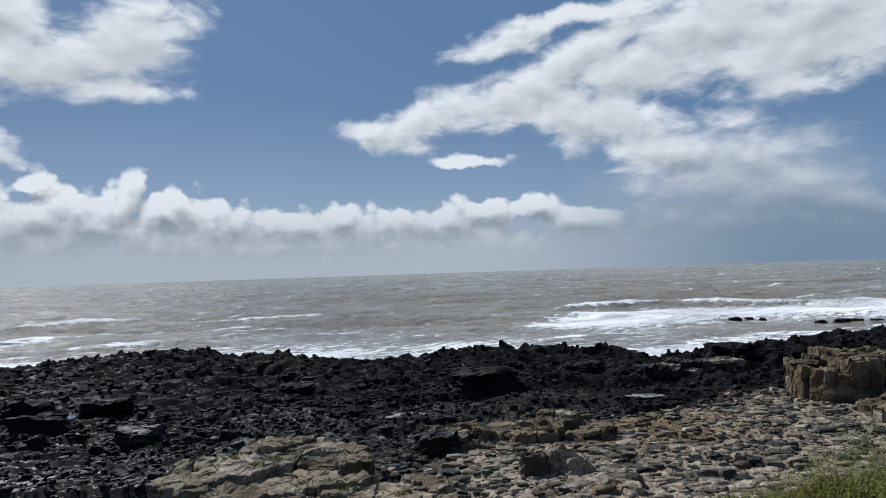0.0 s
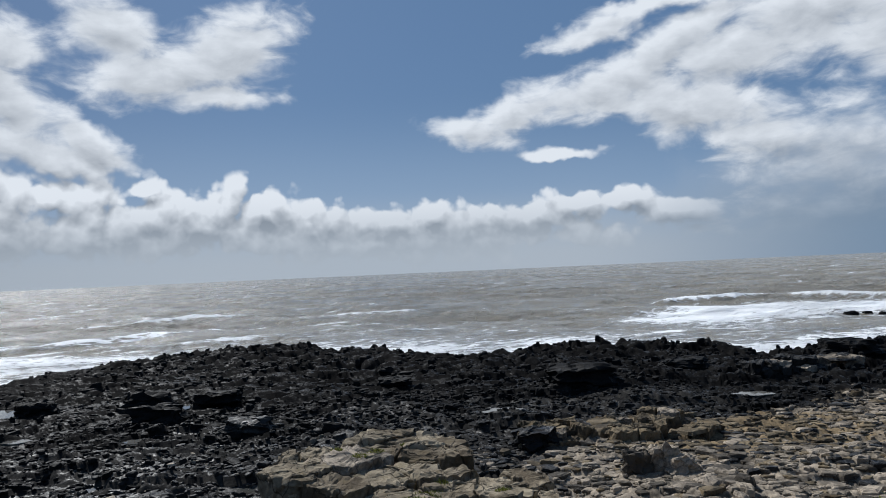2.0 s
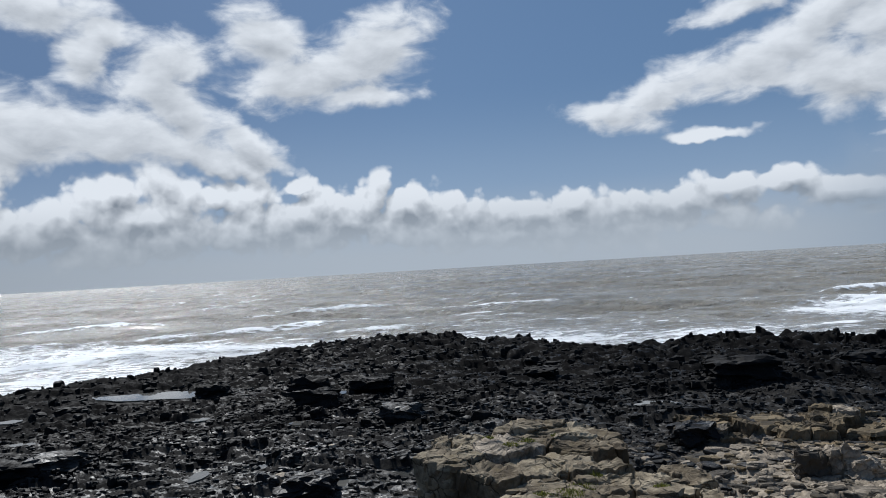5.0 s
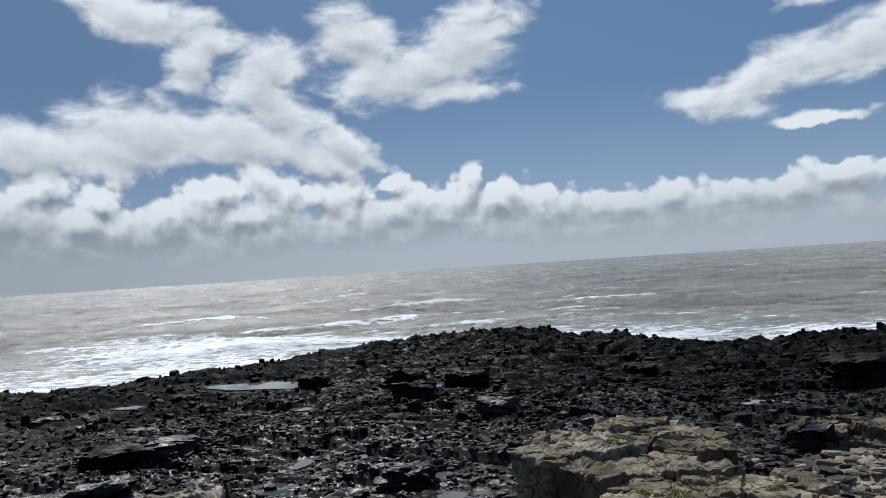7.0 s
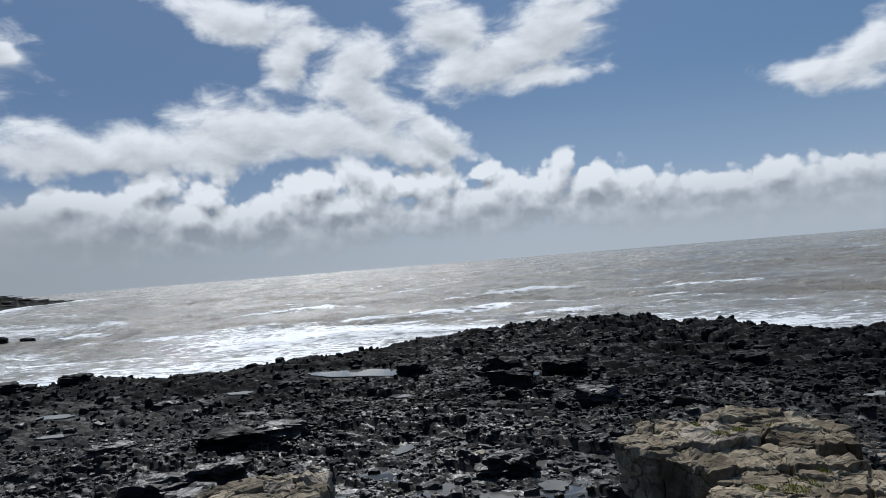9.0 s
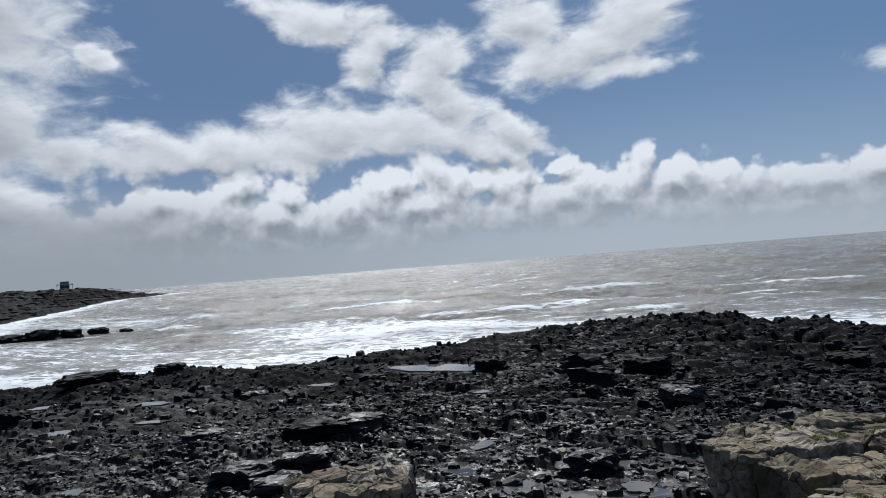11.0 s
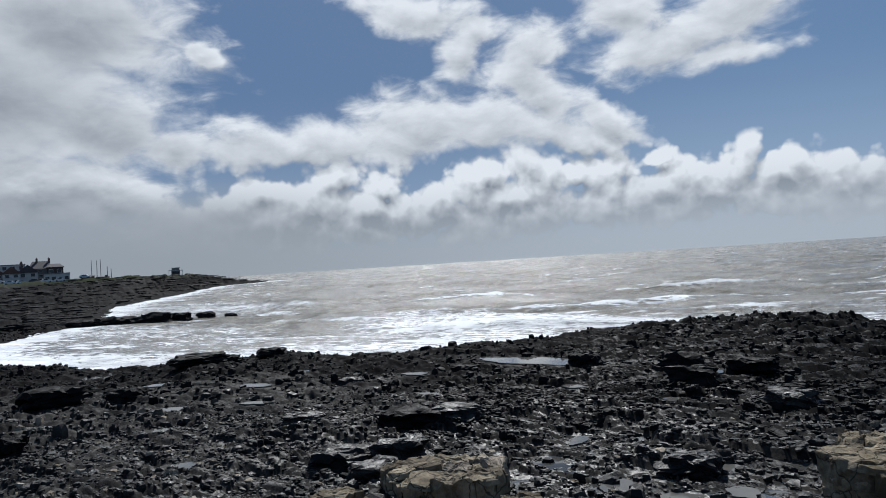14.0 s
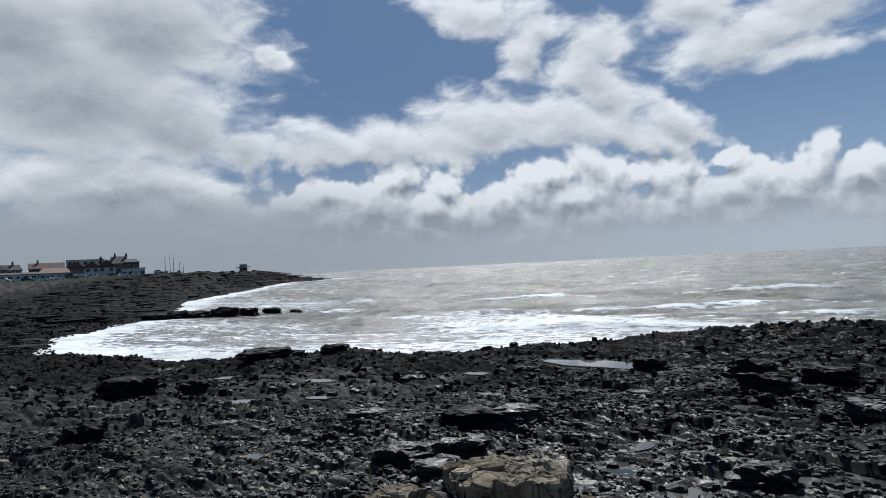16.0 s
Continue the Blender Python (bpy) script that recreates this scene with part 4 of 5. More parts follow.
BLACK, GREY = "black wet boulder lying on the shore platform", "dark grey weathered boulder on the shore platform"
BOULDERS = [
    (1.5, 28.4, 2.4, 1.5, 0.9, 5, 0), (14.0, 34.0, 2.2, 1.5, 0.9, -8, 0), (-0.3, 20.0, 1.1, 0.7, 0.65, 25, 1), (-18.6, 14.0, 2.5, 1.5, 0.85, 35, 0),
    (-17.4, 14.8, 1.4, 0.9, 0.45, 20, 1), (-39.5, 15.2, 2.6, 1.6, 0.6, 65, 0), (-41.6, 20.8, 1.6, 1.1, 0.55, 60, 0), (-42.8, 18.4, 1.4, 1.0, 0.5, 50, 0), (-22.6, 12.2, 1.6, 0.9, 0.5, 40, 1),
    (-14.0, 23.6, 1.6, 1.0, 0.9, 10, 0), (-9.8, 22.0, 1.5, 0.9, 0.55, 0, 1), (-16.2, 26.8, 1.8, 1.1, 0.9, 15, 0), (-13.2, 26.9, 1.5, 1.0, 0.6, 10, 0), (-21.0, 26.4, 1.5, 0.9, 0.7, 30, 0),
    (-8.8, 14.2, 1.1, 0.8, 0.5, 20, 1), (-15.2, 10.8, 1.5, 1.0, 0.7, 50, 1), (-16.4, 10.0, 1.8, 1.2, 0.8, 40, 1), (-14.4, 9.4, 1.1, 0.8, 0.55, 70, 1), (-33.5, 9.5, 1.6, 1.0, 0.8, 60, 0),
    (-36.0, 7.0, 2.2, 1.3, 1.0, 80, 0), (-26.0, 3.6, 1.4, 1.0, 0.9, 70, 0), (6.6, 33.5, 1.6, 1.1, 0.6, 0, 0), (-6.5, 30.0, 1.3, 0.9, 0.5, 5, 0),
    (-46.5, 17.0, 1.3, 0.9, 0.45, 70, 0), (-24.6, 22.0, 1.2, 0.8, 0.5, 30, 0), (-27.6, 17.6, 1.3, 0.9, 0.5, 50, 1),
]
for k, (x, y, a, b, h, turn, stone) in enumerate(BOULDERS):
    boulder(x, y, a, b, h, turn, stone, BLACK if stone == 0 else GREY, 3.7 * k)
for k, (dx, dy, h) in enumerate(((0, 0, 0.75), (0.55, 0.1, 0.85), (0.95, -0.1, 0.55))):
    boulder(2.1 + dx, 16.9 + dy, 0.62, 0.5, h, 10 * k, 2, "upright grey limestone block on the ledges", 50.0 + k)


# ---- tide pools ----
for k, ((px, py, a, b, turn), level) in enumerate(zip(POOLS, POOL_LEVELS)):
    r = random.Random(k)
    ring = [(math.cos(q / 28 * 2 * math.pi), math.sin(q / 28 * 2 * math.pi)) for q in range(28)]
    co = []
    for cx, cy in ring:
        f = 1.1 + 0.45 * noise.noise(Vector((cx * 1.6 + k * 3, cy * 1.6, 0))) + 0.14 * noise.noise(Vector((cx * 5, cy * 5 + k, 0)))
        co.append((cx * a * f, cy * b * f, 0.0))
    co += [(x * 0.97, y * 0.97, -0.05) for x, y, z in co]
    faces = [tuple(range(28))] + [(i + 28, (i + 1) % 28 + 28, (i + 1) % 28, i) for i in range(28)]
    ob = new("tide_pool", mesh_of("tide_pool", co, faces, [POOL]))
    ob.matrix_world = pose(px, py, level, 0, 0, turn)
    tagged(ob, "still tide pool reflecting the sky among dark rocks", "tide pool", "tide pools")


# ---- the far side of the bay ----
def ridge(name, x, y, a, b, h, turn, label, seed):
    ob = boulder(x, y, a, b, h, turn, 0, label, seed)
    ob.name = name
    ob.matrix_world = pose(x, y, -0.35, 0, 0, turn)
    ob["group"], ob["category"] = "skerries in the bay", "rock"
    return ob


for k, (x, y, a, b, h) in enumerate(((-109.0, 26.8, 7, 3.6, 1.6), (-106.6, 29.4, 5, 3.0, 1.9), (-104.2, 31.6, 5, 3.2, 1.7), (-101.8, 34.0, 4.6, 3.0, 2.3), (-100.8, 36.6, 3.6, 2.4, 1.9), (-101.4, 41.0, 2.4, 1.8, 1.5), (-100.6, 44.4, 1.5, 1.2, 0.9))):
    ridge("skerry", x, y, a, b, h, 40, "low black skerry washed by white surf", 70.0 + k)
for k, (x, y, a, b, h) in enumerate(((30.5, 72.5, 1.2, 0.8, 0.8), (32.2, 73.0, 0.8, 0.7, 0.7), (38.0, 66.0, 1.5, 0.9, 0.85), (39.6, 66.6, 1.3, 0.8, 0.75), (41.4, 66.2, 0.9, 0.8, 0.7), (36.2, 66.4, 0.9, 0.7, 0.7), (33.2, 72.0, 0.6, 0.5, 0.65))):
    ridge("skerry", x, y, a, b, h, 5, "small black skerry awash in the surf", 90.0 + k)


def headland_rocks():
    x, y = rng.uniform(-480, -66, 60000), rng.uniform(-20, 260, 60000)
    s = inland(x, y)
    ok = (s > 2.5) & (s < 42) & (np.arctan2(-x, y) < radians(95)) & (rng.rand(60000) < 40.0 / np.maximum(40, np.hypot(x, y) - 40))
    x, y, s = x[ok][:4000], y[ok][:4000], s[ok][:4000]
    n = len(x)
    a = rng.lognormal(0.0, 0.5, n) * (0.5 + np.hypot(x, y) / 330)
    b, h = a * rng.uniform(0.2, 0.45, n), rng.uniform(0.06, 0.15, n) * (0.6 + np.hypot(x, y) / 300)
    yaw = radians(62) + rng.normal(0, 0.3, n)
    tilt = np.clip(rng.normal(0, 0.015, n), -0.03, 0.03)
    co, faces, caps = slab_arrays(x, y, height(x, y) + 0.1 * h, a, b, h, yaw, tilt, -tilt, np.full(n, 0.2))
    kind = np.zeros(n, int)
    return co, faces, caps, kind


joined("headland_rocks", headland_rocks(), "dark rock ledges along the far headland")


# ---- plants ----
def leaf_material(name, dark, light):
    m, n = material(name)
    isle = n.node("ShaderNodeNewGeometry").outputs["Random Per Island"]
    at = n.node("ShaderNodeNewGeometry").outputs["Position"]
    f = n.math("ADD", n.math("MULTIPLY", isle, 0.7), n.math("MULTIPLY", n.noise(at, 5.0, 3.0), 0.4))
    color = n.mix(f, rgb(dark), rgb(light))
    front = n.node("ShaderNodeBsdfPrincipled", {"Base Color": color, "Roughness": 0.6, "Specular IOR Level": 0.25})
    back = n.node("ShaderNodeBsdfTranslucent", {"Color": color})
    n.node("ShaderNodeOutputMaterial", {0: n.node("ShaderNodeMixShader", {0: 0.35, 1: front.outputs[0], 2: back.outputs[0]}).outputs[0]})
    return m


GRASS = leaf_material("bank_grass", (0.04, 0.048, 0.012), (0.26, 0.25, 0.06))
SAMPHIRE = leaf_material("yellow_green_leaves", (0.045, 0.055, 0.013), (0.21, 0.215, 0.045))


def blades(places, tall, wide, seed):
    """Bent, tapering blades rooted at the places."""
    r = random.Random(seed)
    co, faces = [], []
    for x, y, z, k in places:
        h, w, turn, bend = tall * k * r.uniform(0.5, 1.2), wide * r.uniform(0.6, 1.4), r.uniform(0, 6.28), r.uniform(0.1, 0.75)
        cx, sx = math.cos(turn), math.sin(turn)
        i = len(co)
        for t, f in ((0.0, 1.0), (0.45, 0.85), (0.8, 0.5)):
            reach = bend * h * t * t
            for side in (-1, 1):
                co.append((x + cx * reach - sx * w * f * side, y + sx * reach + cx * w * f * side, z + h * (t - 0.25 * bend * t * t)))
        co.append((x + cx * bend * h, y + sx * bend * h, z + h * (1 - 0.25 * bend)))
        faces += [(i, i + 1, i + 3, i + 2), (i + 2, i + 3, i + 5, i + 4), (i + 4, i + 5, i + 6)]
    return co, faces


def bank_grass():
    r = random.Random(8)
    xs, ys, ks = [], [], []
    while len(xs) < 34000:
        x, y = r.uniform(0.9, 6.5), r.uniform(2.5, 8.5)
        edge = 4.2 + 0.35 * x
        if y > edge + 1.0:
            continue
        lump = noise.noise(Vector((x * 1.6, y * 1.6, 0)))
        if r.random() < 0.55 + lump * 0.9:
            xs.append(x)
            ys.append(y)
            ks.append(0.45 + max(0.0, lump) * 1.0 + 0.6 * max(0.0, min(1.0, (x - 2.2) / 1.3)))
    zs = height(np.array(xs), np.array(ys))
    return blades(list(zip(xs, ys, (zs - 0.02).tolist(), ks)), 0.125, 0.0105, 9)


co, faces = bank_grass()
tagged(new("bank_grass", mesh_of("bank_grass", co, faces, [GRASS])), "long green grass on the bank's edge", "grass", kind="stuff")


def shrub():
    """Leafy stems crowded into a low, uneven thicket on the bank's edge."""
    r = random.Random(21)
    xs, ys, hs = [], [], []
    while len(xs) < 1500:
        x, y = r.uniform(1.75, 4.6), r.uniform(3.6, 5.6)
        full = max(0.0, min(1.0, (x - 1.8) / 1.0))
        lump = noise.noise(Vector((x * 2.3, y * 2.3, 5.0)))
        if y < bank_edge(x) + 0.1 and r.random() < 0.35 + 0.65 * full + 0.5 * lump:
            xs.append(x)
            ys.append(y)
            hs.append((0.05 + 0.42 * full * full) * (1 + 0.9 * lump) * r.uniform(0.6, 1.15))
    zs = height(np.array(xs), np.array(ys))
    co, faces = [], []
    for x, y, z, h in zip(xs, ys, zs.tolist(), hs):
        lean, way = r.uniform(0, 0.35), r.uniform(0, 6.28)
        for k in range(12):
            t = 0.15 + 0.85 * k / 11
            cx, cy, cz = x + math.cos(way) * lean * h * t, y + math.sin(way) * lean * h * t, z + h * t
            q, rise, size = r.uniform(0, 6.28), r.uniform(-0.3, 0.8), r.uniform(0.016, 0.034)
            ax, ay, az = math.cos(q) * size, math.sin(q) * size, rise * size
            sx, sy = -math.sin(q) * size * 0.24, math.cos(q) * size * 0.24
            i = len(co)
            co += [(cx, cy, cz), (cx + ax * 0.5 + sx, cy + ay * 0.5 + sy, cz + az * 0.6), (cx + ax, cy + ay, cz + az), (cx + ax * 0.5 - sx, cy + ay * 0.5 - sy, cz + az * 0.6)]
            faces.append((i, i + 1, i + 2, i + 3))
    return co, faces


co, faces = shrub()
tagged(new("bank_shrub", mesh_of("bank_shrub", co, faces, [SAMPHIRE])), "low leafy yellow-green shrubs on the bank's edge", "shrub", kind="stuff")


def tuft(x, y, z, size, seed):
    """A low cushion of fleshy yellow-green leaves."""
    r = random.Random(seed)
    spots = []
    for _ in range(int(260 * size / 0.3)):
        q, d = r.uniform(0, 6.28), size * math.sqrt(r.random())
        spots.append((math.cos(q) * d, math.sin(q) * d * 0.8, -0.06 + 0.03 * r.random(), 1.2 - 0.7 * d / size))
    co, faces = blades(spots, 0.085, 0.010, seed)
    ob = new("samphire_tuft", mesh_of("samphire_tuft", co, faces, [SAMPHIRE]))
    ob.matrix_world = pose(x, y, z)
    return tagged(ob, "yellow-green samphire tuft growing in a rock crack", "plant", "plants on the outcrops", kind="stuff")


TUFTS = [(-4.15, 14.9, 0.22), (-3.9, 15.4, 0.25), (-4.7, 15.1, 0.14), (-2.3, 13.1, 0.3), (-2.5, 12.5, 0.32), (-2.2, 13.7, 0.2), (-1.4, 12.7, 0.28), (-2.9, 12.2, 0.2), (-0.9, 13.2, 0.16), (-1.8, 12.1, 0.22), (-11.3, 8.3, 0.25), (-11.0, 8.0, 0.18), (-11.8, 8.6, 0.15), (-3.3, 15.9, 0.12)]
depsgraph = bpy.context.evaluated_depsgraph_get()
depsgraph.update()
for k, (x, y, size) in enumerate(TUFTS):
    hit, at, _, _, _, _ = scene.ray_cast(depsgraph, Vector((x, y, 3.4)), Vector((0, 0, -1)))
    tuft(x, y, at.z + 0.03 if hit else 1.6, size, 30 + k)


# ---- the town on the far headland ----
def plain_material(name, color, rough=0.8, vary=0.25, metal=0.0):
    m, n = material(name)
    at = n.node("ShaderNodeNewGeometry").outputs["Position"]
    f = n.math("ADD", n.math("MULTIPLY", n.noise(at, 0.7, 5.0, 0.65), 0.6), n.math("MULTIPLY", n.noise(at, 6.0, 4.0, 0.6), 0.4))
    finish(n, n.mix(f, rgb(color, 1 - vary), rgb(color, 1 + vary)), rough, n.bump(n.noise(at, 9.0, 4.0), 0.2, 0.03), Metallic=metal)
    return m


RENDER_WHITE = plain_material("white_render", (0.46, 0.45, 0.43))
RENDER_GREY = plain_material("grey_render", (0.18, 0.175, 0.17))
RENDER_BLUE = plain_material("pale_blue_render", (0.29, 0.32, 0.335))
BRICK = plain_material("brown_brick", (0.13, 0.085, 0.07))
SLATE = plain_material("dark_slate", (0.055, 0.050, 0.055))
TILES = plain_material("red_brown_tiles", (0.105, 0.055, 0.045))
SALMON = plain_material("faded_pink_tiles", (0.25, 0.16, 0.13))
DARK_GLASS = plain_material("dark_window_glass", (0.02, 0.024, 0.03), 0.1)
TIMBER_DARK = plain_material("dark_timber", (0.035, 0.03, 0.028))
STEEL = plain_material("weathered_steel", (0.16, 0.16, 0.17), 0.5, metal=0.6)


def box(bm, x0, x1, y0, y1, z0, z1):
    v = [bm.verts.new((x, y, z)) for z in (z0, z1) for x, y in ((x0, y0), (x1, y0), (x1, y1), (x0, y1))]
    for f in ((3, 2, 1, 0), (4, 5, 6, 7), (0, 1, 5, 4), (1, 2, 6, 5), (2, 3, 7, 6), (3, 0, 4, 7)):
        bm.faces.new([v[i] for i in f])


def solid(name, mat, parent, *boxes, label=""):
    bm = bmesh.new()
    for b in boxes:
        box(bm, *b)
    me = bpy.data.meshes.new(name)
    bm.to_mesh(me)
    bm.free()
    me.materials.append(mat)
    return part(name, me, parent, label)


def pitched(name, mat, parent, x0, x1, y0, y1, z, rise, hip, across):
    """A roof with eaves: a gable (hip 0) or a hipped roof; the ridge runs along x, or along y when across."""
    e = 0.35
    x0, x1, y0, y1 = x0 - e, x1 + e, y0 - e, y1 + e
    if across:
        ends = [((x0 + x1) / 2, y0 + hip), ((x0 + x1) / 2, y1 - hip)]
        base = [(x1, y0), (x1, y1), (x0, y1), (x0, y0)]
    else:
        ends = [(x0 + hip, (y0 + y1) / 2), (x1 - hip, (y0 + y1) / 2)]
        base = [(x0, y0), (x1, y0), (x1, y1), (x0, y1)]
    co = [(x, y, z) for x, y in base] + [(x, y, z + 0.15) for x, y in base] + [(x, y, z + rise) for x, y in ends]
    faces = [(3, 2, 1, 0), (4, 5, 9, 8), (6, 7, 8, 9), (5, 6, 9), (7, 4, 8)]
    faces += [(i, (i + 1) % 4, (i + 1) % 4 + 4, i + 4) for i in range(4)]
    return part(name, mesh_of(name, co, faces, [mat]), parent)


def far_place(az, d):
    x, y = -d * math.sin(radians(az)), d * math.cos(radians(az))
    return x, y, float(height(np.array([x]), np.array([y]))[0])


def house(az, d, width, depth, eaves, rise, walls, roofing, label, hip=0.0, across=False, storeys=2, bays=3, chimneys=(), base=None):
    """A house that faces the bay: walls, pitched or flat roof, chimneys, framed windows, a door."""
    x, y, z = far_place(az, d)
    root = thing("house", label, "house", (x, y, (z if base is None else base) - 0.2), az, "houses on the headland")
    w, q = width / 2, depth
    solid("wall", walls, root, (-w, w, 0, q, 0, eaves))
    if rise > 0:
        roof = pitched("roof", roofing, root, -w, w, 0, q, eaves, rise, hip, across)
    else:
        roof = solid("roof", roofing, root, (-w - 0.15, w + 0.15, -0.15, q + 0.15, eaves, eaves + 0.3))
    for c in chimneys:
        stack = solid("chimney", BRICK, roof, (c * w - 0.4, c * w + 0.4, q * 0.4, q * 0.4 + 0.7, eaves, eaves + rise + 1.1))
        solid("chimney_pot", SALMON, stack, (c * w - 0.15, c * w + 0.15, q * 0.4 + 0.2, q * 0.4 + 0.5, eaves + rise + 1.1, eaves + rise + 1.5))
    step = eaves / storeys
    for f in range(storeys):
        for b in range(bays):
            cx = -w + width * (b + 0.5) / bays
            ww, z0, z1 = min(0.7, width / bays * 0.3), f * step + 0.9, f * step + min(2.3, step - 0.3)
            if f == 0 and b == bays // 2:
                door = solid("door", TIMBER_DARK, root, (cx - 0.5, cx + 0.5, -0.06, -0.003, 0.0, 2.1))
                solid("door_head", RENDER_WHITE, door, (cx - 0.6, cx + 0.6, -0.1, -0.003, 2.11, 2.25))
                continue
            frame_ob = solid("window", RENDER_WHITE, root, (cx - ww - 0.1, cx + ww + 0.1, -0.08, -0.003, z0 - 0.1, z0), (cx - ww - 0.1, cx + ww + 0.1, -0.08, -0.003, z1, z1 + 0.1),
                             (cx - ww - 0.1, cx - ww, -0.08, -0.003, z0, z1), (cx + ww, cx + ww + 0.1, -0.08, -0.003, z0, z1))
            solid("pane", DARK_GLASS, frame_ob, (cx - ww, cx + ww, -0.04, -0.003, z0, z1))
    return root


house(87.1, 330, 11, 9, 5.2, 4.2, BRICK, SLATE, "large brown brick house with a dark hipped roof", hip=5, bays=4)
house(86.0, 332, 9, 7, 5.0, 2.4, BRICK, SLATE, "brown house with a slate roof and a chimney", hip=1, chimneys=(0.3,))
house(85.7, 318, 16, 6, 2.9, 0.9, RENDER_WHITE, SLATE, "long low white terrace with a shallow roof", storeys=1, bays=6)
house(83.7, 338, 13, 8, 5.4, 2.6, BRICK, TILES, "brown house with a long tiled roof", bays=4, chimneys=(-0.5,))
house(83.2, 318, 11, 7, 3.1, 2.2, RENDER_BLUE, SALMON, "pale blue bungalow with a faded pink roof", hip=1.5, storeys=1, bays=4)
house(81.2, 342, 15, 9, 8.6, 0.0, RENDER_WHITE, RENDER_GREY, "tall pale flat-roofed block", storeys=3, bays=5, chimneys=(0.8,))
house(81.9, 326, 8, 7, 4.6, 3.2, RENDER_GREY, TILES, "grey house with a red-brown gable roof", across=True, bays=2)
house(80.8, 324, 6, 8, 4.8, 3.0, RENDER_WHITE, TILES, "white gabled house with a red-brown roof", across=True, bays=2)
house(79.8, 328, 7, 8, 5.0, 3.4, RENDER_WHITE, SLATE, "white gabled house with a dark slate roof", across=True, bays=2, chimneys=(-0.6,))
house(79.0, 334, 9, 9, 6.2, 3.4, RENDER_GREY, SLATE, "grey three-storey house with a steep slate roof", hip=2, storeys=3, bays=3, chimneys=(-0.3, 0.7))
house(78.1, 330, 6, 7, 6.4, 1.6, TIMBER_DARK, SLATE, "dark timber-clad house end with balconies", hip=1.5, bays=2)
house(78.0, 316, 9, 6, 3.4, 0.0, RENDER_WHITE, RENDER_GREY, "low white flat-roofed building", storeys=1, bays=4)


def parked_car(az, d, turn, paint, label):
    x, y, z = far_place(az, d)
    root = thing("car", label, "car", (x, y, z), az + turn, "parked cars")
    prof = [(-2.0, 0.35), (2.0, 0.35), (2.05, 0.75), (1.2, 0.95), (0.6, 1.45), (-1.1, 1.48), (-1.8, 0.98), (-2.05, 0.85)]
    co = [(a, -0.82, b) for a, b in prof] + [(a, 0.82, b) for a, b in prof]
    k = len(prof)
    faces = [tuple(range(k)), tuple(range(2 * k - 1, k - 1, -1))] + [(i, i + k, (i + 1) % k + k, (i + 1) % k) for i in range(k)]
    part("body", mesh_of("body", co, faces, [paint]), root)
    solid("side_window", DARK_GLASS, root, (-1.0, 0.5, -0.84, -0.823, 1.02, 1.36))
    for wx in (-1.25, 1.25):
        bm = bmesh.new()
        bmesh.ops.create_cone(bm, cap_ends=True, segments=14, radius1=0.33, radius2=0.33, depth=1.68, matrix=pose(wx, 0, 0.33, 90, 0, 0))
        me = bpy.data.meshes.new("wheel")
        bm.to_mesh(me)
        bm.free()
        me.materials.append(TIMBER_DARK)
        part("wheel", me, root)


CAR_WHITE = plain_material("white_car_paint", (0.62, 0.63, 0.64), 0.3, 0.05)
CAR_DARK = plain_material("dark_car_paint", (0.05, 0.055, 0.07), 0.3, 0.05)
for k, az in enumerate((86.3, 85.5, 84.9, 84.3, 83.6, 82.9, 82.2, 81.6, 80.9, 80.2, 79.4, 78.7, 77.8, 76.2)):
    parked_car(az, 306 - 2 * (k % 3), (k * 37) % 24 - 12, CAR_DARK if k % 4 == 2 else CAR_WHITE, "dark parked car on the headland road" if k % 4 == 2 else "white parked car on the headland road")


def mast(az, d, tall):
    x, y, z = far_place(az, d)
    root = thing("mast", "slender grey mast beside the slipway", "mast", (x, y, z - 0.1), 0, "masts on the headland")
    for name, r0, r1, z0, z1 in (("pole", 0.16, 0.09, 0.0, tall), ("base", 0.35, 0.3, 0.0, 0.6)):
        bm = bmesh.new()
        bmesh.ops.create_cone(bm, cap_ends=True, segments=10, radius1=r0, radius2=r1, depth=z1 - z0, matrix=pose(0, 0, (z0 + z1) / 2))
        me = bpy.data.meshes.new(name)
        bm.to_mesh(me)
        bm.free()
        me.materials.append(STEEL)
        part(name, me, root)


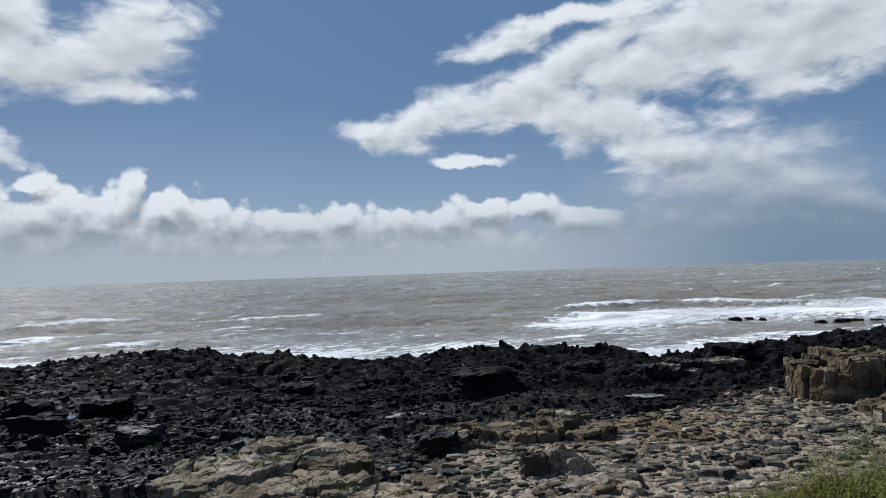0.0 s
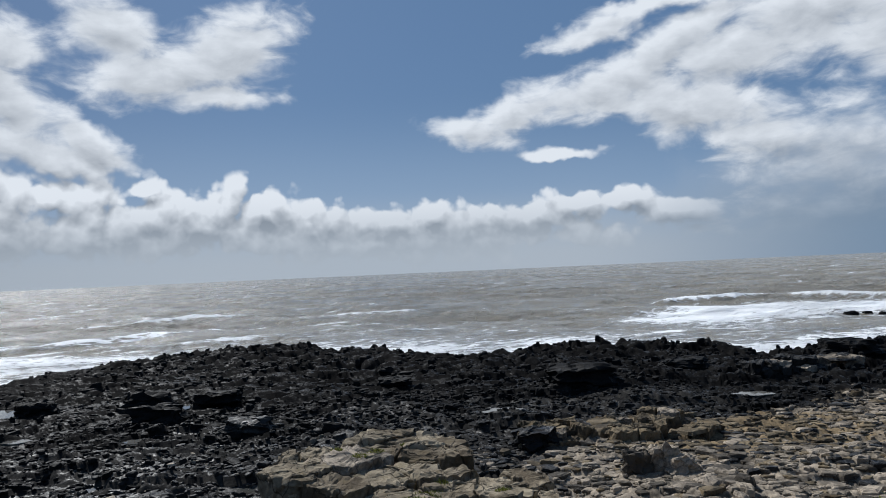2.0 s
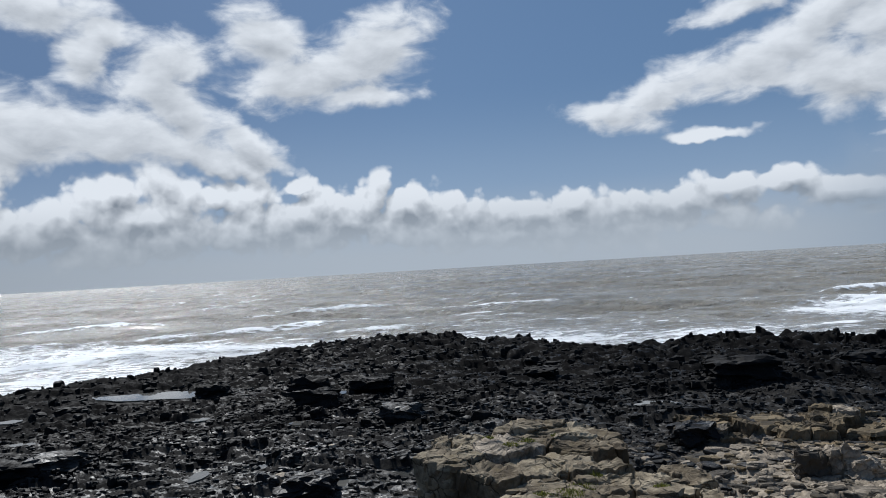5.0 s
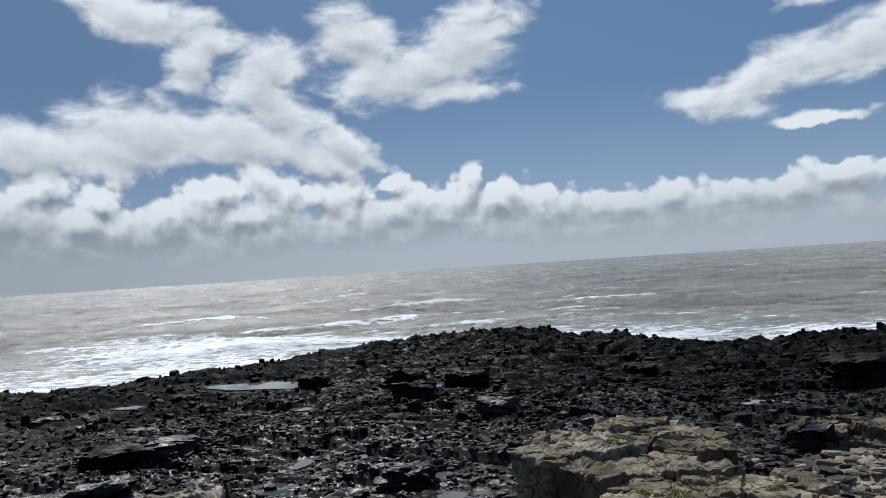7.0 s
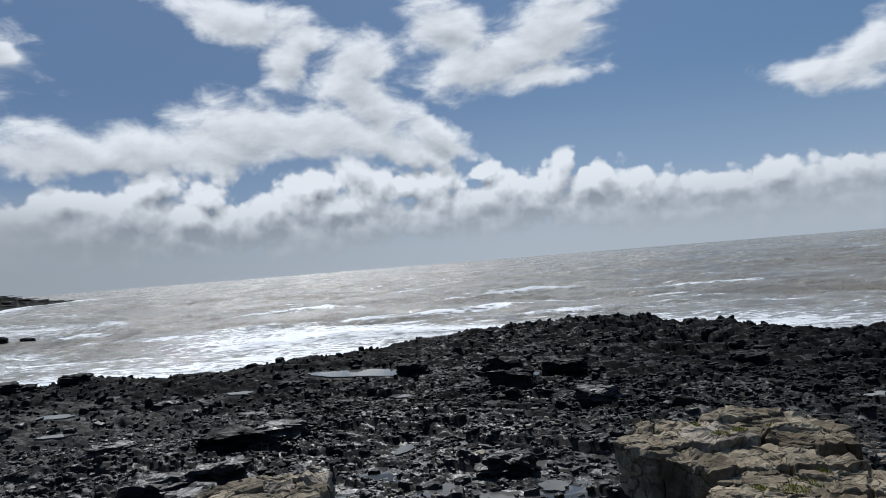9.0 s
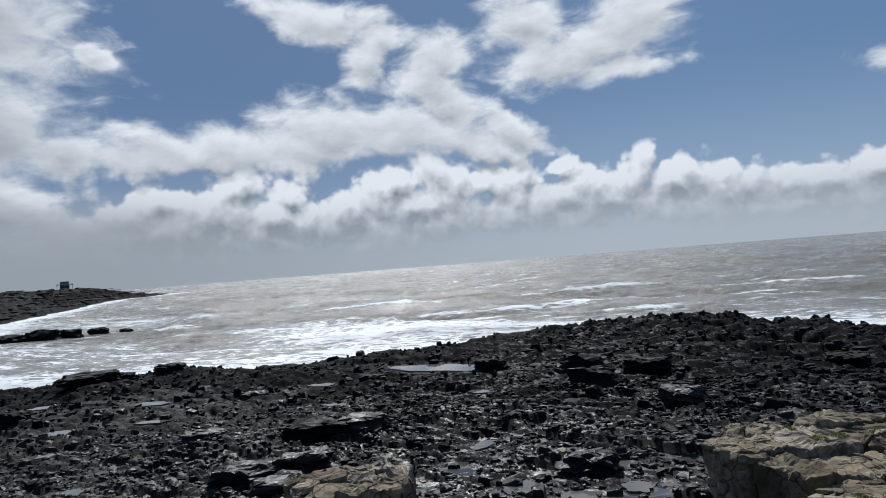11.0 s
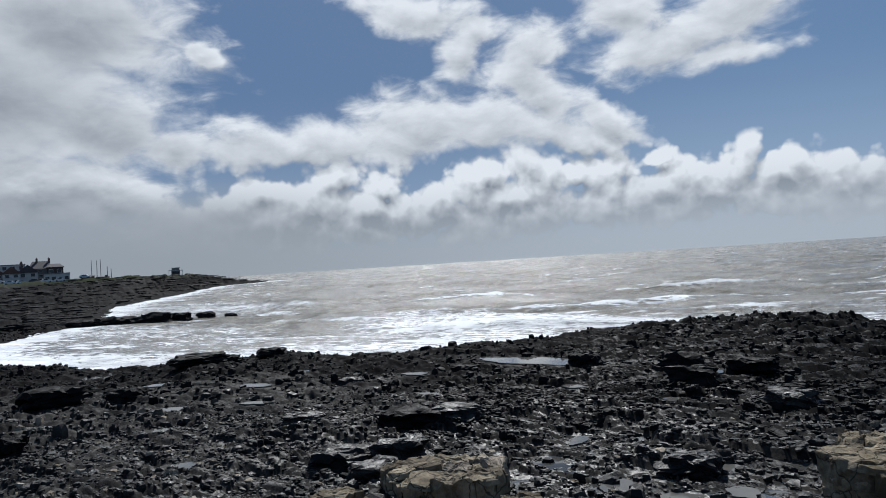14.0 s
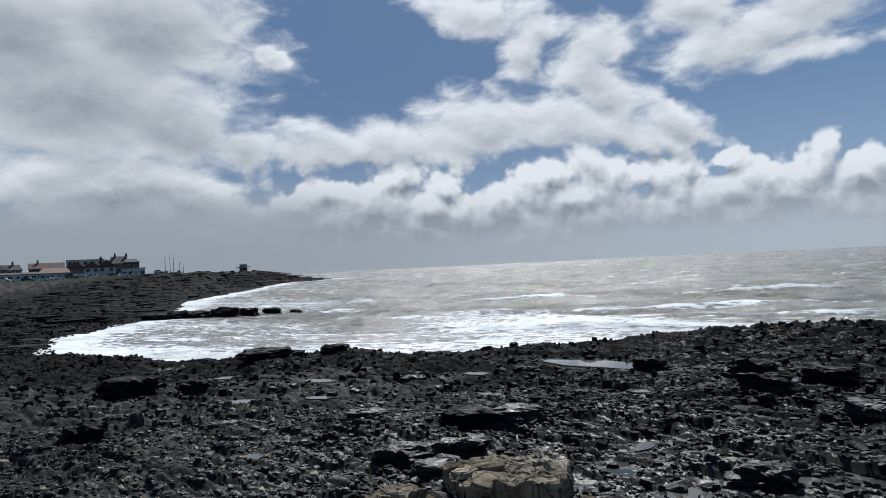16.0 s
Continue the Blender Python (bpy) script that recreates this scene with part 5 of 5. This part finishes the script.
for az, tall in ((75.75, 9.2), (75.4, 8.8), (75.15, 9.4), (74.7, 6.2), (74.45, 5.0)):
    mast(az, 345, tall)
house(76.0, 345, 5, 4, 2.0, 0.6, TIMBER_DARK, SLATE, "low dark boat shed by the masts", storeys=1, bays=2)
house(75.0, 342, 5, 3, 1.3, 0.4, RENDER_GREY, SLATE, "low grey shed by the masts", storeys=1, bays=2)

# the lookout hut: glazed room under a wide flat roof
hx, hy, hz = far_place(69.95, 405)
hut = thing("lookout_hut", "small lookout hut with a wide pale roof", "hut", (hx, hy, hz - 0.2), 69.95)
solid("wall", RENDER_GREY, hut, (-2.2, 2.2, 0, 4.0, 0, 2.9))
roof = solid("roof", RENDER_WHITE, hut, (-3.8, 3.8, -1.2, 5.2, 2.9, 3.25))
solid("upper_room", RENDER_GREY, hut, (-2.0, 2.0, 0.3, 3.6, 3.25, 4.4))
solid("cap", RENDER_WHITE, roof, (-2.3, 2.3, 0.1, 3.8, 4.4, 4.65))
for px in (-3.5, 3.5):
    solid("post", RENDER_WHITE, hut, (px - 0.1, px + 0.1, -1.0, -0.8, 0, 2.9))
solid("window", DARK_GLASS, hut, (-1.8, 1.8, -0.05, -0.003, 1.0, 2.4))


# ---- stones nearest the bank, one by one ----
def near_stones():
    shapes = []
    for k in range(36):
        one = np.ones(1)
        co, faces, caps = slab_arrays(0 * one, 0 * one, 0 * one, one, rng.uniform(0.5, 0.95, 1), rng.uniform(0.3, 0.7, 1), 0 * one, rng.uniform(-0.12, 0.12, 1), rng.uniform(-0.12, 0.12, 1), 0.2 * one, k=8)
        shapes.append(mesh_of("rock", co[0].tolist(), faces + caps, [ROCKS[(1, 2, 3)[k % 3]]]))
    x, y = scatter(700, 8.5, 17)
    wet = wetness(x, y)
    z = height(x, y)
    made = 0
    for i in range(len(x)):
        if made == 290:
            break
        want = 0 if wet[i] > 0.5 else (2 if rng.rand() < 0.2 else 1)
        ob = part("rock", shapes[want + 3 * rng.randint(12)], ground)
        size = 0.11 * float(rng.lognormal(0, 0.5))
        ob.matrix_local = pose(float(x[i]), float(y[i]), float(z[i]) + 0.05, 0, 0, float(rng.uniform(0, 360))) @ Matrix.Diagonal((size, size, size, 1))
        made += 1


near_stones()
